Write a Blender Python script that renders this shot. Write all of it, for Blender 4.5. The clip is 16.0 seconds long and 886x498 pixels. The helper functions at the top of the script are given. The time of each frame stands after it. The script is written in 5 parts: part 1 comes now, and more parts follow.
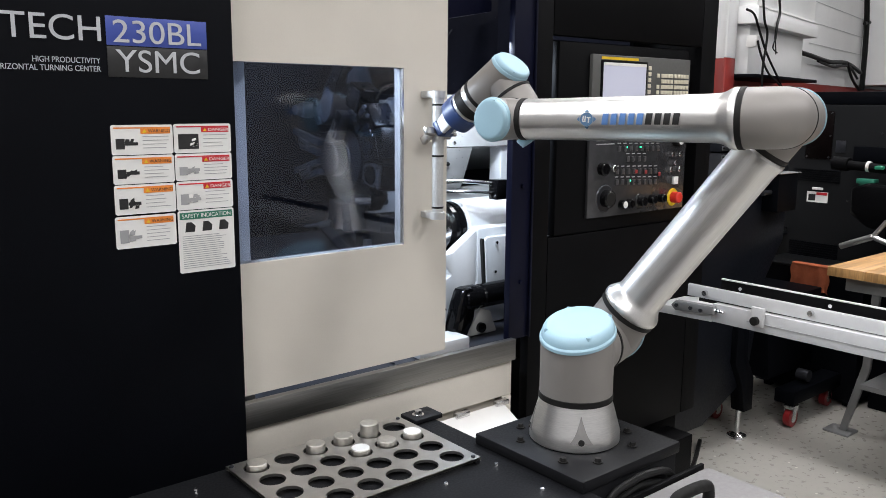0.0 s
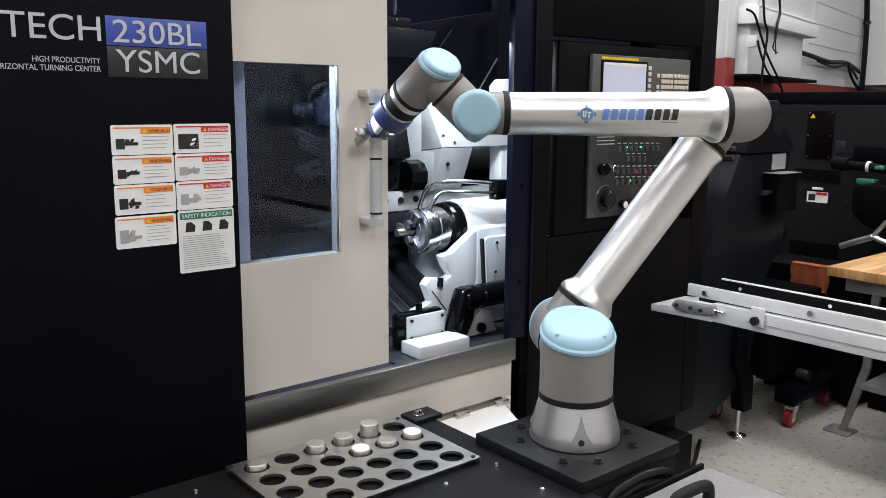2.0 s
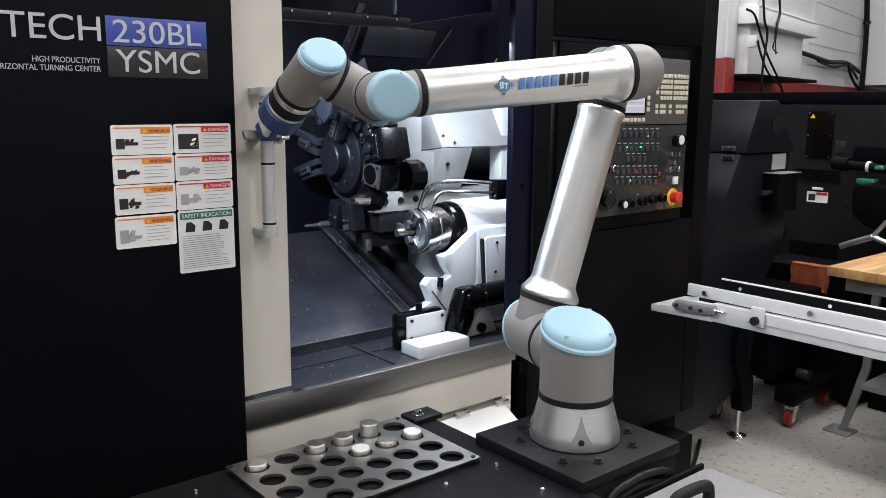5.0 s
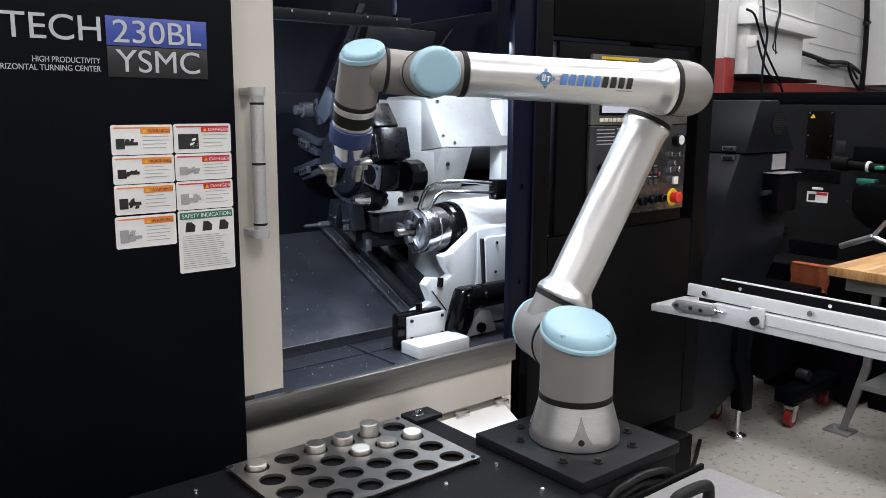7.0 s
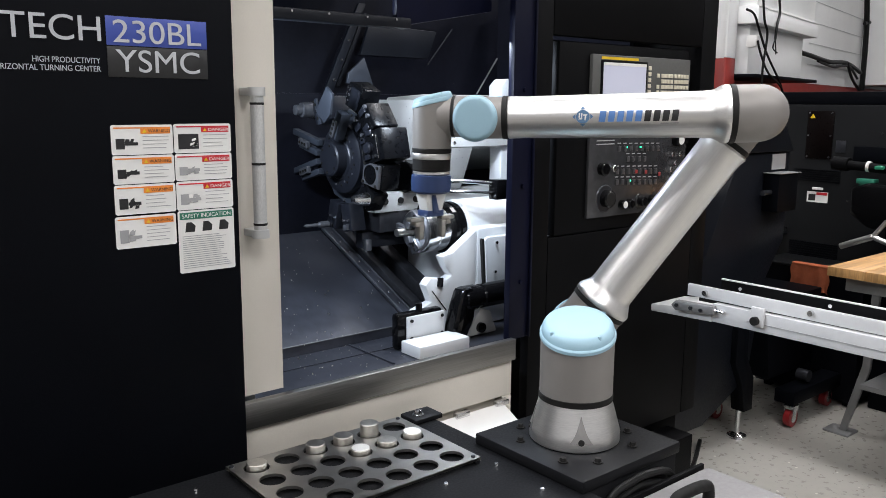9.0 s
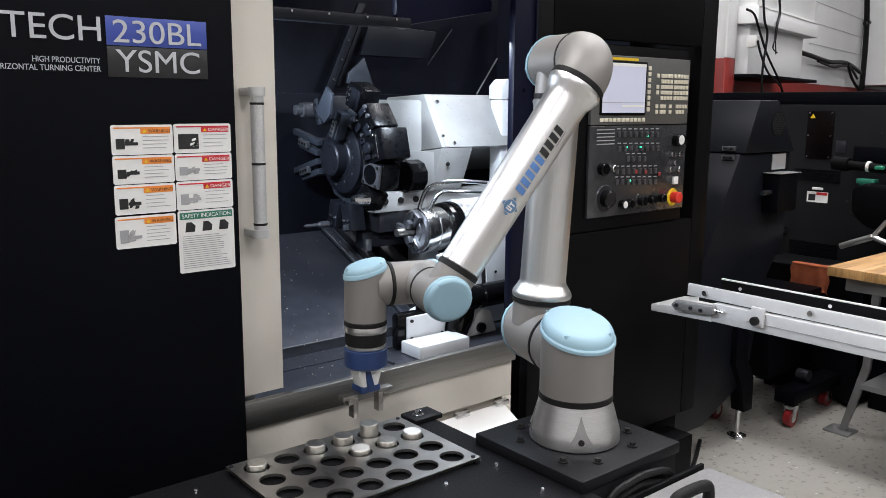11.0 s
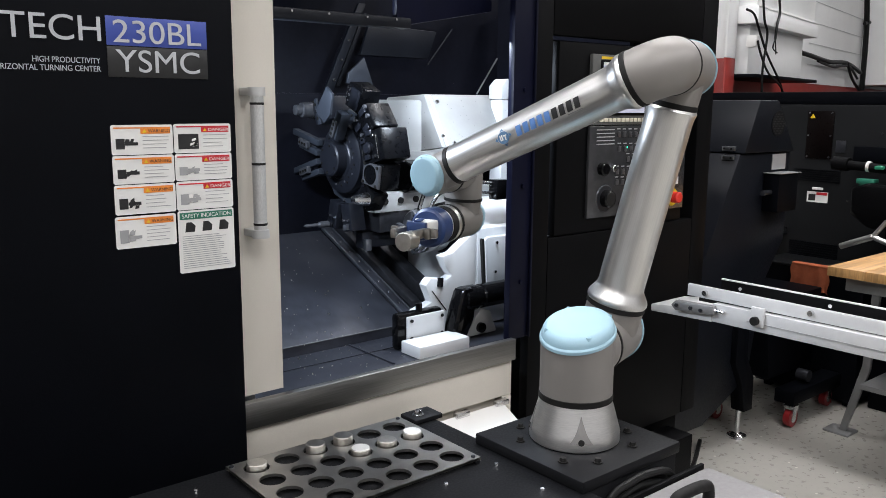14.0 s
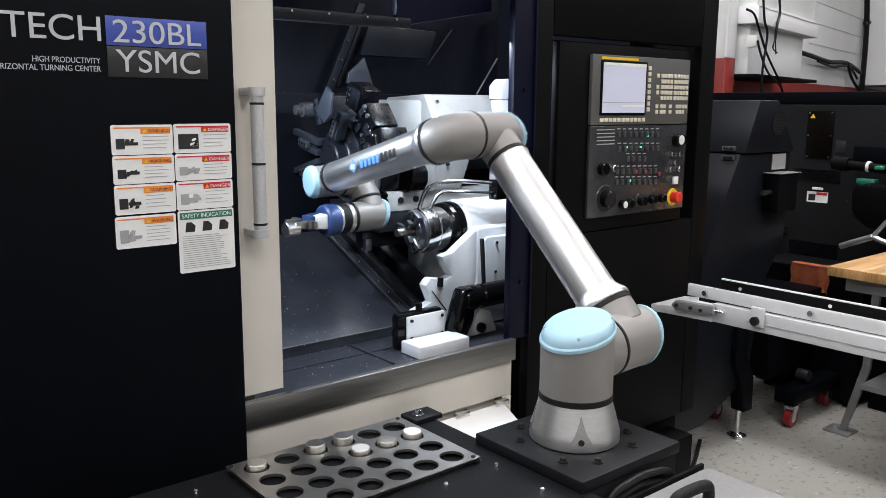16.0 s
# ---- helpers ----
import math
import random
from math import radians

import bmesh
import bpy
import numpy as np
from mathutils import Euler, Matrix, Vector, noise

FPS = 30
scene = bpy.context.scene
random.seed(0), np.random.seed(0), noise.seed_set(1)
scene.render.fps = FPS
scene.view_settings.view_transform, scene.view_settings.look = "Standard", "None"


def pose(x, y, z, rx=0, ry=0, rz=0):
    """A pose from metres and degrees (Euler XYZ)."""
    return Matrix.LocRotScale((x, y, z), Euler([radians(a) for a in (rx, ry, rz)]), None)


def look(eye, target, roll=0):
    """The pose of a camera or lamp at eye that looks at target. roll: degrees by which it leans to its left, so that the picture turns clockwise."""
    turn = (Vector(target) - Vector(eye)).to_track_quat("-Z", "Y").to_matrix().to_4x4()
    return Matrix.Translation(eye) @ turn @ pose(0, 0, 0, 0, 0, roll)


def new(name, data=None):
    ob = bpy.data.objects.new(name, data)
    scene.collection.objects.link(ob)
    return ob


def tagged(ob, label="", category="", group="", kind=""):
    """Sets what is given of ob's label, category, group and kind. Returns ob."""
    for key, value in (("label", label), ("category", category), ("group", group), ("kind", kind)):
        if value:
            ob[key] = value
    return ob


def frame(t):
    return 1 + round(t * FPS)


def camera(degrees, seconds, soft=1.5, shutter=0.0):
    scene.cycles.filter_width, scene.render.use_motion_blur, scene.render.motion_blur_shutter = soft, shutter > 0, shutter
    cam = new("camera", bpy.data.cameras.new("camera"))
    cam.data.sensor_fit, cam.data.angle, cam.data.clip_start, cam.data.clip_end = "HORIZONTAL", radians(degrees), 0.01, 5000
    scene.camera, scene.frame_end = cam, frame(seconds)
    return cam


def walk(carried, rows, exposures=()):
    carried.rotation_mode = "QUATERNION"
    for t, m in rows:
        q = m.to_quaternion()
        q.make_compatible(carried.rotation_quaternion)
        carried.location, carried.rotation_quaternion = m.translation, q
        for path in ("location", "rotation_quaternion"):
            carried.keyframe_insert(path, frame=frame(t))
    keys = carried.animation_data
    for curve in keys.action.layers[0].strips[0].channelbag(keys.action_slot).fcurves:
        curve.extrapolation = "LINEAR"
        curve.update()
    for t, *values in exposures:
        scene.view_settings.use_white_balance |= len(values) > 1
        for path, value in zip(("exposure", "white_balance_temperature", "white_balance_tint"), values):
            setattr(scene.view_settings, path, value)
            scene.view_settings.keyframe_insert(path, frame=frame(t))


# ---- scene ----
cam = camera(56.63, 16.0, soft=0.7, shutter=0.3)
CAM = pose(-1.2808, -1.1046, 1.5798, 79.984, -0.394, -39.490)
walk(cam, [(0.0, CAM), (16.0, CAM)], exposures=[(0.0, 0.0), (16.0, 0.0)])

# ---- world, lamps ----
world = bpy.data.worlds.new("world")
scene.world = world
world.use_nodes = True
world.node_tree.nodes["Background"].inputs[0].default_value = (0.75, 0.82, 0.95, 1)
world.node_tree.nodes["Background"].inputs[1].default_value = 0.15


def area_lamp(name, m, sx, sy, power, color=(0.955, 0.955, 1.0)):
    data = bpy.data.lights.new(name, "AREA")
    data.shape, data.size, data.size_y, data.energy, data.color = "RECTANGLE", sx, sy, power, color
    ob = new(name, data)
    ob.matrix_world = m
    return ob


CEIL = 5.2
LAMPS = [(x, y) for x in (-4.5, -1.2, 2.1, 5.4) for y in (-3.6, 0.9)]
for lx, ly in LAMPS:
    area_lamp("hall_lamp", pose(lx, ly, CEIL - 0.2), 0.5, 2.4, 108)
# work lamps of the lathe: at the left end, and over the spindle
area_lamp("work_lamp", look((-0.42, 0.84, 1.72), (0.45, 0.98, 1.12)), 0.30, 0.10, 11.0, (0.74, 0.85, 1.0))
area_lamp("work_lamp", look((0.30, 0.69, 1.76), (0.56, 0.86, 1.02)), 0.16, 0.06, 6.8, (0.74, 0.85, 1.0))


# ---- materials ----
def mat(name, base, rough=0.5, metal=0.0, var=0.12, scale=6.0, grain=0.0, grain_scale=120.0, bump=0.0, stretch=(1, 1, 1), specks=None, coat=0.0, spec=0.5):
    """base colour with cloudy wear at two scales, fine grain and relief, in metres."""
    m = bpy.data.materials.new(name)
    m.use_nodes = True
    nt = m.node_tree
    n, l = nt.nodes, nt.links
    b = n["Principled BSDF"]
    b.inputs["Roughness"].default_value, b.inputs["Metallic"].default_value = rough, metal
    b.inputs["Specular IOR Level"].default_value = spec
    b.inputs["Coat Weight"].default_value = coat
    co = n.new("ShaderNodeTexCoord")
    mp = n.new("ShaderNodeMapping")
    mp.inputs["Scale"].default_value = stretch
    l.new(co.outputs["Object"], mp.inputs[0])
    big = n.new("ShaderNodeTexNoise")
    big.inputs["Scale"].default_value, big.inputs["Detail"].default_value = scale, 4
    fine = n.new("ShaderNodeTexNoise")
    fine.inputs["Scale"].default_value, fine.inputs["Detail"].default_value = grain_scale, 3
    for t in (big, fine):
        l.new(mp.outputs[0], t.inputs["Vector"])
    r = n.new("ShaderNodeMapRange")
    r.inputs[1].default_value, r.inputs[2].default_value = 0.3, 0.7
    r.inputs[3].default_value, r.inputs[4].default_value = 1 - var, 1 + var
    l.new(big.outputs[0], r.inputs[0])
    r2 = n.new("ShaderNodeMapRange")
    r2.inputs[1].default_value, r2.inputs[2].default_value = 0.3, 0.7
    r2.inputs[3].default_value, r2.inputs[4].default_value = 1 - grain, 1 + grain
    l.new(fine.outputs[0], r2.inputs[0])
    mul = n.new("ShaderNodeMath")
    mul.operation = "MULTIPLY"
    l.new(r.outputs[0], mul.inputs[0]), l.new(r2.outputs[0], mul.inputs[1])
    mix = n.new("ShaderNodeVectorMath")
    mix.operation = "SCALE"
    mix.inputs[0].default_value = base
    l.new(mul.outputs[0], mix.inputs["Scale"])
    col = mix.outputs[0]
    for specks in ([specks] if isinstance(specks, tuple) else specks or []):
        v = n.new("ShaderNodeTexVoronoi")
        v.inputs["Scale"].default_value = specks[0]
        l.new(mp.outputs[0], v.inputs["Vector"])
        c = n.new("ShaderNodeMath")
        c.operation, c.inputs[1].default_value = "LESS_THAN", specks[1]
        l.new(v.outputs["Distance"], c.inputs[0])
        mx = n.new("ShaderNodeMix")
        mx.data_type = "RGBA"
        l.new(c.outputs[0], mx.inputs[0]), l.new(col, mx.inputs[6])
        mx.inputs[7].default_value = (*specks[2], 1)
        col = mx.outputs[2]
    l.new(col, b.inputs["Base Color"])
    rr = n.new("ShaderNodeMapRange")
    rr.inputs[1].default_value, rr.inputs[2].default_value = 0.3, 0.7
    rr.inputs[3].default_value, rr.inputs[4].default_value = max(0.02, rough * 0.85), min(1, rough * 1.15)
    l.new(fine.outputs[0], rr.inputs[0]), l.new(rr.outputs[0], b.inputs["Roughness"])
    if bump:
        bp = n.new("ShaderNodeBump")
        bp.inputs["Strength"].default_value, bp.inputs["Distance"].default_value = 0.6, bump
        l.new(fine.outputs[0], bp.inputs["Height"]), l.new(bp.outputs[0], b.inputs["Normal"])
    return m


def glow(name, color, strength):
    m = bpy.data.materials.new(name)
    m.use_nodes = True
    b = m.node_tree.nodes["Principled BSDF"]
    b.inputs["Base Color"].default_value = (*color, 1)
    b.inputs["Emission Color"].default_value = (*color, 1)
    b.inputs["Emission Strength"].default_value = strength
    return m


def glass_mat(name, tint, rough=0.03):
    m = bpy.data.materials.new(name)
    m.use_nodes = True
    n, l = m.node_tree.nodes, m.node_tree.links
    n.remove(n["Principled BSDF"])
    tr, gl, mx, fr = n.new("ShaderNodeBsdfTransparent"), n.new("ShaderNodeBsdfGlossy"), n.new("ShaderNodeMixShader"), n.new("ShaderNodeFresnel")
    tr.inputs[0].default_value, gl.inputs["Roughness"].default_value = (*tint, 1), rough
    fr.inputs[0].default_value = 1.5
    l.new(fr.outputs[0], mx.inputs[0]), l.new(tr.outputs[0], mx.inputs[1]), l.new(gl.outputs[0], mx.inputs[2])
    l.new(mx.outputs[0], n["Material Output"].inputs[0])
    return m


M_BLACK = mat("black_paint", (0.0022, 0.0026, 0.0040), 0.5, spec=0.06, var=0.15, grain=0.1, grain_scale=400, bump=0.0003)
M_BLACK2 = mat("black_paint_satin", (0.0034, 0.0034, 0.0038), 0.5, spec=0.06, var=0.15, grain=0.1, grain_scale=400, bump=0.0003)
M_NAVY = mat("dark_blue_paint", (0.004, 0.0048, 0.015), 0.4, spec=0.12, var=0.15)
M_CREAM = mat("cream_paint", (0.62, 0.58, 0.51), 0.42, var=0.03, grain=0.02, grain_scale=300)
M_STEEL = mat("sill_steel", (0.29, 0.285, 0.275), 0.40, 1.0, var=0.2, scale=3, grain=0.12, grain_scale=60, stretch=(0.15, 1, 6))
M_GREY = mat("robot_grey", (0.235, 0.22, 0.205), 0.5, 0.25, var=0.04, grain=0.04, grain_scale=700)
M_ALU = mat("brushed_aluminium", (0.74, 0.73, 0.71), 0.38, 1.0, var=0.03, grain=0.05, grain_scale=50, stretch=(0.04, 9, 9))
M_ALUZ = mat("turned_aluminium", (0.80, 0.79, 0.77), 0.38, 1.0, var=0.04, grain=0.08, grain_scale=60, stretch=(1, 1, 12))
M_CAP = mat("pale_blue_plastic", (0.29, 0.45, 0.53), 0.48, var=0.03, grain=0.02, grain_scale=500)
M_RUBBER = mat("black_rubber", (0.012, 0.0115, 0.011), 0.6, var=0.1, spec=0.2)
M_TOOLBLUE = mat("tool_blue", (0.022, 0.045, 0.13), 0.4, var=0.1)
M_WHITE = mat("white_plastic", (0.72, 0.71, 0.68), 0.4, var=0.03)
M_ENAMEL = mat("white_enamel", (0.66, 0.67, 0.68), 0.34, var=0.06, grain=0.02, grain_scale=30, specks=(38, 0.035, (0.32, 0.32, 0.33)))
M_CHROME = mat("machined_steel", (0.66, 0.66, 0.67), 0.22, 1.0, var=0.05, grain=0.04, grain_scale=80)
M_DARKSTEEL = mat("dark_steel", (0.05, 0.052, 0.06), 0.35, 0.7, var=0.2, grain=0.15, grain_scale=60)
M_WAY = mat("worn_way_steel", (0.036, 0.039, 0.050), 0.33, 0.3, spec=0.5, var=0.15, scale=7, grain=0.15, grain_scale=45, stretch=(1, 0.5, 1))
M_HOLDER = mat("worn_holder_steel", (0.12, 0.125, 0.14), 0.38, 0.6, var=0.2, grain=0.15, grain_scale=70)
M_BACKING = mat("blue_grey_steel", (0.042, 0.050, 0.066), 0.42, 0.3, var=0.15, grain=0.08, grain_scale=60)
M_PANELSHEET = mat("blue_black_panel", (0.0085, 0.010, 0.014), 0.42, 0.1, spec=0.2, var=0.2, scale=5)
M_DARKALU0 = mat("holder_steel", (0.35, 0.36, 0.38), 0.35, 1.0, var=0.1)
M_HEAD = mat("oily_black_steel", (0.0035, 0.0038, 0.0048), 0.30, 0.1, spec=0.16, var=0.25, scale=18, grain=0.2, grain_scale=90, bump=0.0006)
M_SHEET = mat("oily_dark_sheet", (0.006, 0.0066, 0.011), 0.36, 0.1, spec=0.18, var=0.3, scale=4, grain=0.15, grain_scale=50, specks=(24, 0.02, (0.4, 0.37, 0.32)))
M_TRAY = mat("tray_steel", (0.46, 0.445, 0.42), 0.33, 1.0, var=0.08, scale=5, grain=0.04, grain_scale=70, stretch=(1, 6, 1))
M_PART = mat("turned_part", (0.62, 0.60, 0.56), 0.34, 1.0, var=0.06, grain=0.08, grain_scale=90)
M_FLOOR = mat("epoxy_floor", (0.37, 0.355, 0.32), 0.3, var=0.12, scale=1.3, grain=0.06, grain_scale=30, specks=[(16, 0.075, (0.20, 0.17, 0.14)), (13, 0.07, (0.66, 0.64, 0.58))])
M_WALL = mat("painted_block", (0.78, 0.78, 0.77), 0.6, var=0.04, scale=2, bump=0.002)
M_RED = mat("red_paint", (0.24, 0.020, 0.015), 0.5, var=0.12)
M_WOOD = mat("butcher_block", (0.42, 0.235, 0.09), 0.5, var=0.3, scale=5, grain=0.15, grain_scale=25, stretch=(0.6, 9, 1))
M_RAG = mat("orange_rag", (0.42, 0.11, 0.045), 0.85, var=0.25, scale=14, bump=0.004)
M_MACH = mat("charcoal_paint", (0.0085, 0.009, 0.0098), 0.45, spec=0.14, var=0.15, grain=0.08, grain_scale=300)
M_PLATE = mat("black_table", (0.0095, 0.0098, 0.011), 0.45, spec=0.11, var=0.25, scale=5, grain=0.12, grain_scale=200)
M_GLASS = glass_mat("door_glass", (0.56, 0.60, 0.68))
M_SCREEN = glow("screen_glow", (0.42, 0.43, 0.52), 0.42)
M_LAMP = glow("lamp_glow", (1.0, 0.97, 0.92), 6)
M_LABEL = mat("label_white", (0.78, 0.77, 0.74), 0.45, var=0.02)
M_ORANGE = mat("label_orange", (0.80, 0.25, 0.04), 0.45, var=0.02)
M_LRED = mat("label_red", (0.55, 0.02, 0.03), 0.45, var=0.02)
M_GREEN = mat("label_green", (0.02, 0.16, 0.10), 0.45, var=0.02)
M_INK = mat("ink_black", (0.015, 0.015, 0.015), 0.5, var=0.02)
M_INKGREY = mat("ink_grey", (0.34, 0.34, 0.34), 0.5, var=0.02)
M_SILVERTEXT = mat("silver_letters", (0.50, 0.51, 0.53), 0.4, 0.0, var=0.02)
M_BLUEBOX = mat("blue_plate", (0.045, 0.075, 0.33), 0.4, var=0.02)
M_LOGOBLUE = mat("logo_blue", (0.10, 0.22, 0.50), 0.4, var=0.02)
M_YELLOW = mat("yellow_plastic", (0.75, 0.50, 0.02), 0.4, var=0.03)
M_KNOBRED = mat("red_plastic", (0.62, 0.03, 0.02), 0.35, var=0.03)
M_DULLRED = mat("dull_red_plastic", (0.30, 0.03, 0.03), 0.4, var=0.1)
M_KEY = mat("beige_keys", (0.62, 0.57, 0.45), 0.45, var=0.04)
M_PANEL = mat("panel_film", (0.030, 0.030, 0.032), 0.20, var=0.2, scale=20, bump=0.004, grain=0.08, grain_scale=22)
M_GREENLED = glow("green_led", (0.05, 0.9, 0.45), 1.6)
M_CABLE = mat("black_cable", (0.006, 0.006, 0.006), 0.45, var=0.1, spec=0.2)
M_COVER = mat("grey_cover", (0.21, 0.203, 0.205), 0.5, var=0.06, scale=4)


# ---- building blocks ----
def link(name, bm, material, parent=None, label="", smooth=True, angle=28):
    me = bpy.data.meshes.new(name)
    bmesh.ops.recalc_face_normals(bm, faces=bm.faces)
    bm.to_mesh(me)
    bm.free()
    me.materials.append(material)
    if smooth:
        me.shade_smooth()
        me.set_sharp_from_angle(angle=radians(angle))
    ob = new(name, me)
    if parent:
        ob.parent = parent
    if label:
        ob["label"] = label
    return ob


def part(name, bm, material, parent, label=""):
    return link(name, bm, material, parent, label)


def root(name, m, label, category, group="", kind=""):
    ob = new(name)
    ob.empty_display_size = 0.05
    ob.matrix_world = m
    return tagged(ob, label, category, group, kind)


def box(x0, x1, y0, y1, z0, z1, bev=0.004, bm=None, seg=2):
    b = bmesh.new()
    bmesh.ops.create_cube(b, size=1, matrix=Matrix.LocRotScale(((x0 + x1) / 2, (y0 + y1) / 2, (z0 + z1) / 2), None, (x1 - x0, y1 - y0, z1 - z0)))
    if bev:
        bev = min(bev, 0.45 * min(x1 - x0, y1 - y0, z1 - z0))
        bmesh.ops.bevel(b, geom=b.edges[:], offset=bev, segments=seg, affect="EDGES", profile=0.5)
    return joined(bm, b)


def joined(bm, b, m=None):
    if m is not None:
        bmesh.ops.transform(b, matrix=m, verts=b.verts)
    if bm is None:
        return b
    me = bpy.data.meshes.new("tmp")
    b.to_mesh(me)
    b.free()
    bm.from_mesh(me)
    bpy.data.meshes.remove(me)
    return bm


def lathe(profile, seg=40, m=None, bm=None, shear=0.0, shear_from=None):
    """Turn (radius, height) round z. shear tilts what lies above shear_from."""
    b = bmesh.new()
    rings = []
    for r, z in profile:
        if r < 1e-6:
            rings.append([b.verts.new((0, 0, z))])
        else:
            rings.append([b.verts.new((r * math.cos(2 * math.pi * i / seg), r * math.sin(2 * math.pi * i / seg), z)) for i in range(seg)])
    for a, c in zip(rings, rings[1:]):
        for i in range(seg):
            j = (i + 1) % seg
            if len(a) == 1 and len(c) == 1:
                continue
            if len(a) == 1:
                b.faces.new((a[0], c[i], c[j]))
            elif len(c) == 1:
                b.faces.new((a[i], a[j], c[0]))
            else:
                b.faces.new((a[i], a[j], c[j], c[i]))
    for ring in (rings[0], rings[-1]):
        if len(ring) > 2:
            b.faces.new(ring)
    if shear:
        for v in b.verts:
            if shear_from is None or v.co.z > shear_from:
                v.co.z += shear * v.co.x
    return joined(bm, b, m)


def rod(p, q, r, seg=12, bm=None, r2=None):
    p, q = Vector(p), Vector(q)
    d = q - p
    m = Matrix.Translation(p) @ d.to_track_quat("Z", "Y").to_matrix().to_4x4()
    return lathe([(0, 0), (r, 0), (r if r2 is None else r2, d.length), (0, d.length)], seg, m, bm)


def tube_path(points, r, seg=8, bm=None, steps=6):
    """A round cable or bar through points, smoothed."""
    pts = [Vector(p) for p in points]
    out = []
    for i in range(len(pts) - 1):
        p0, p1, p2, p3 = pts[max(i - 1, 0)], pts[i], pts[i + 1], pts[min(i + 2, len(pts) - 1)]
        for k in range(steps):
            t = k / steps
            out.append(0.5 * ((2 * p1) + (p2 - p0) * t + (2 * p0 - 5 * p1 + 4 * p2 - p3) * t * t + (3 * p1 - p0 - 3 * p2 + p3) * t ** 3))
    out.append(pts[-1])
    b = bmesh.new()
    rings, up = [], Vector((0.3, 0.2, 0.93)).normalized()
    for i, p in enumerate(out):
        d = (out[min(i + 1, len(out) - 1)] - out[max(i - 1, 0)]).normalized()
        s = d.cross(up)
        if s.length < 1e-3:
            s = d.orthogonal()
        s.normalize()
        up = s.cross(d).normalized()
        rings.append([b.verts.new(p + r * (math.cos(2 * math.pi * k / seg) * s + math.sin(2 * math.pi * k / seg) * up)) for k in range(seg)])
    for a, c in zip(rings, rings[1:]):
        for i in range(seg):
            b.faces.new((a[i], a[(i + 1) % seg], c[(i + 1) % seg], c[i]))
    b.faces.new(rings[0]), b.faces.new(rings[-1])
    return joined(bm, b)


def prism(outline, y0, y1, bev=0.0, bm=None, m=None):
    """An outline in (x, z), pulled from y0 to y1."""
    b = bmesh.new()
    f = b.faces.new([b.verts.new((x, y0, z)) for x, z in outline])
    ex = bmesh.ops.extrude_face_region(b, geom=[f])
    bmesh.ops.translate(b, vec=(0, y1 - y0, 0), verts=[v for v in ex["geom"] if isinstance(v, bmesh.types.BMVert)])
    if bev:
        bmesh.ops.recalc_face_normals(b, faces=b.faces)
        bmesh.ops.bevel(b, geom=b.edges[:], offset=bev, segments=2, affect="EDGES", profile=0.5)
    return joined(bm, b, m)


def letters(name, text, height, m, material, parent, width=None, depth=0.0006, align="LEFT"):
    """Raised writing whose capitals are `height` tall; local x to the right, y up."""
    cu = bpy.data.curves.new(name, "FONT")
    cu.body, cu.size, cu.extrude, cu.align_x = text, height / 0.69, depth, align
    ob = new(name, cu)
    dg = bpy.context.evaluated_depsgraph_get()
    me = bpy.data.meshes.new_from_object(ob.evaluated_get(dg))
    bpy.data.objects.remove(ob)
    bpy.data.curves.remove(cu)
    if width:
        w = max(v.co.x for v in me.vertices) - min(v.co.x for v in me.vertices)
        for v in me.vertices:
            v.co.x *= width / w
    me.materials.clear()
    me.materials.append(material)
    out = new(name, me)
    out.parent = parent
    out.matrix_local = m
    return out


FRONT = Matrix(((1, 0, 0, 0), (0, 0, -1, 0), (0, 1, 0, 0), (0, 0, 0, 1)))  # local x right, y up, z towards the viewer


def on_front(x, y, z):
    return Matrix.Translation((x, y, z)) @ FRONT
M_HALL = mat("unseen_hall_grey", (0.55, 0.55, 0.56), 0.7, var=0.1, scale=1)

# ---- hall ----
tagged(link("floor", box(-9, 16, -9, 12, -0.1, 0, 0), M_FLOOR, smooth=False), "grey speckled epoxy shop floor", "floor", kind="structure")
WALL_M = Matrix.Translation((5.839, 2.769, 0)) @ Matrix.Rotation(radians(12.77), 4, "Z")


def hall_wall():
    ob = link("wall_north", box(-2.3, 10, 0, 0.2, 1.8, CEIL, 0), M_WALL, smooth=False)
    ob.matrix_world = WALL_M
    tagged(ob, "white painted block wall of the workshop", "wall", kind="structure")
    ob = link("wall_band", box(-2.3, 10, 0.003, 0.2, 0, 1.8, 0), M_RED, smooth=False)
    ob.matrix_world = WALL_M
    tagged(ob, "dark red painted lower band of the workshop wall", "wall", kind="structure")


hall_wall()
# Unseen walls and ceiling, added to close the hall and bounce light.
tagged(link("wall_east", box(15.8, 16, -9, 12, 0, CEIL, 0), M_HALL, smooth=False), "unseen grey wall that closes the hall and bounces light", "wall", kind="structure")
tagged(link("wall_west", box(-9, -8.8, -9, 12, 0, CEIL, 0), M_HALL, smooth=False), "unseen grey wall that closes the hall and bounces light", "wall", kind="structure")
tagged(link("wall_south", box(-9, 16, -9, -8.8, 0, CEIL, 0), M_HALL, smooth=False), "unseen grey wall that closes the hall and bounces light", "wall", kind="structure")
tagged(link("wall_back", box(-9, 16, 6.0, 6.2, 0, CEIL, 0), M_HALL, smooth=False), "unseen grey wall that closes the hall and bounces light", "wall", kind="structure")
tagged(link("ceiling", box(-9, 16, -9, 12, CEIL, CEIL + 0.2, 0), M_HALL, smooth=False), "unseen grey ceiling that closes the hall and bounces light", "ceiling", kind="structure")
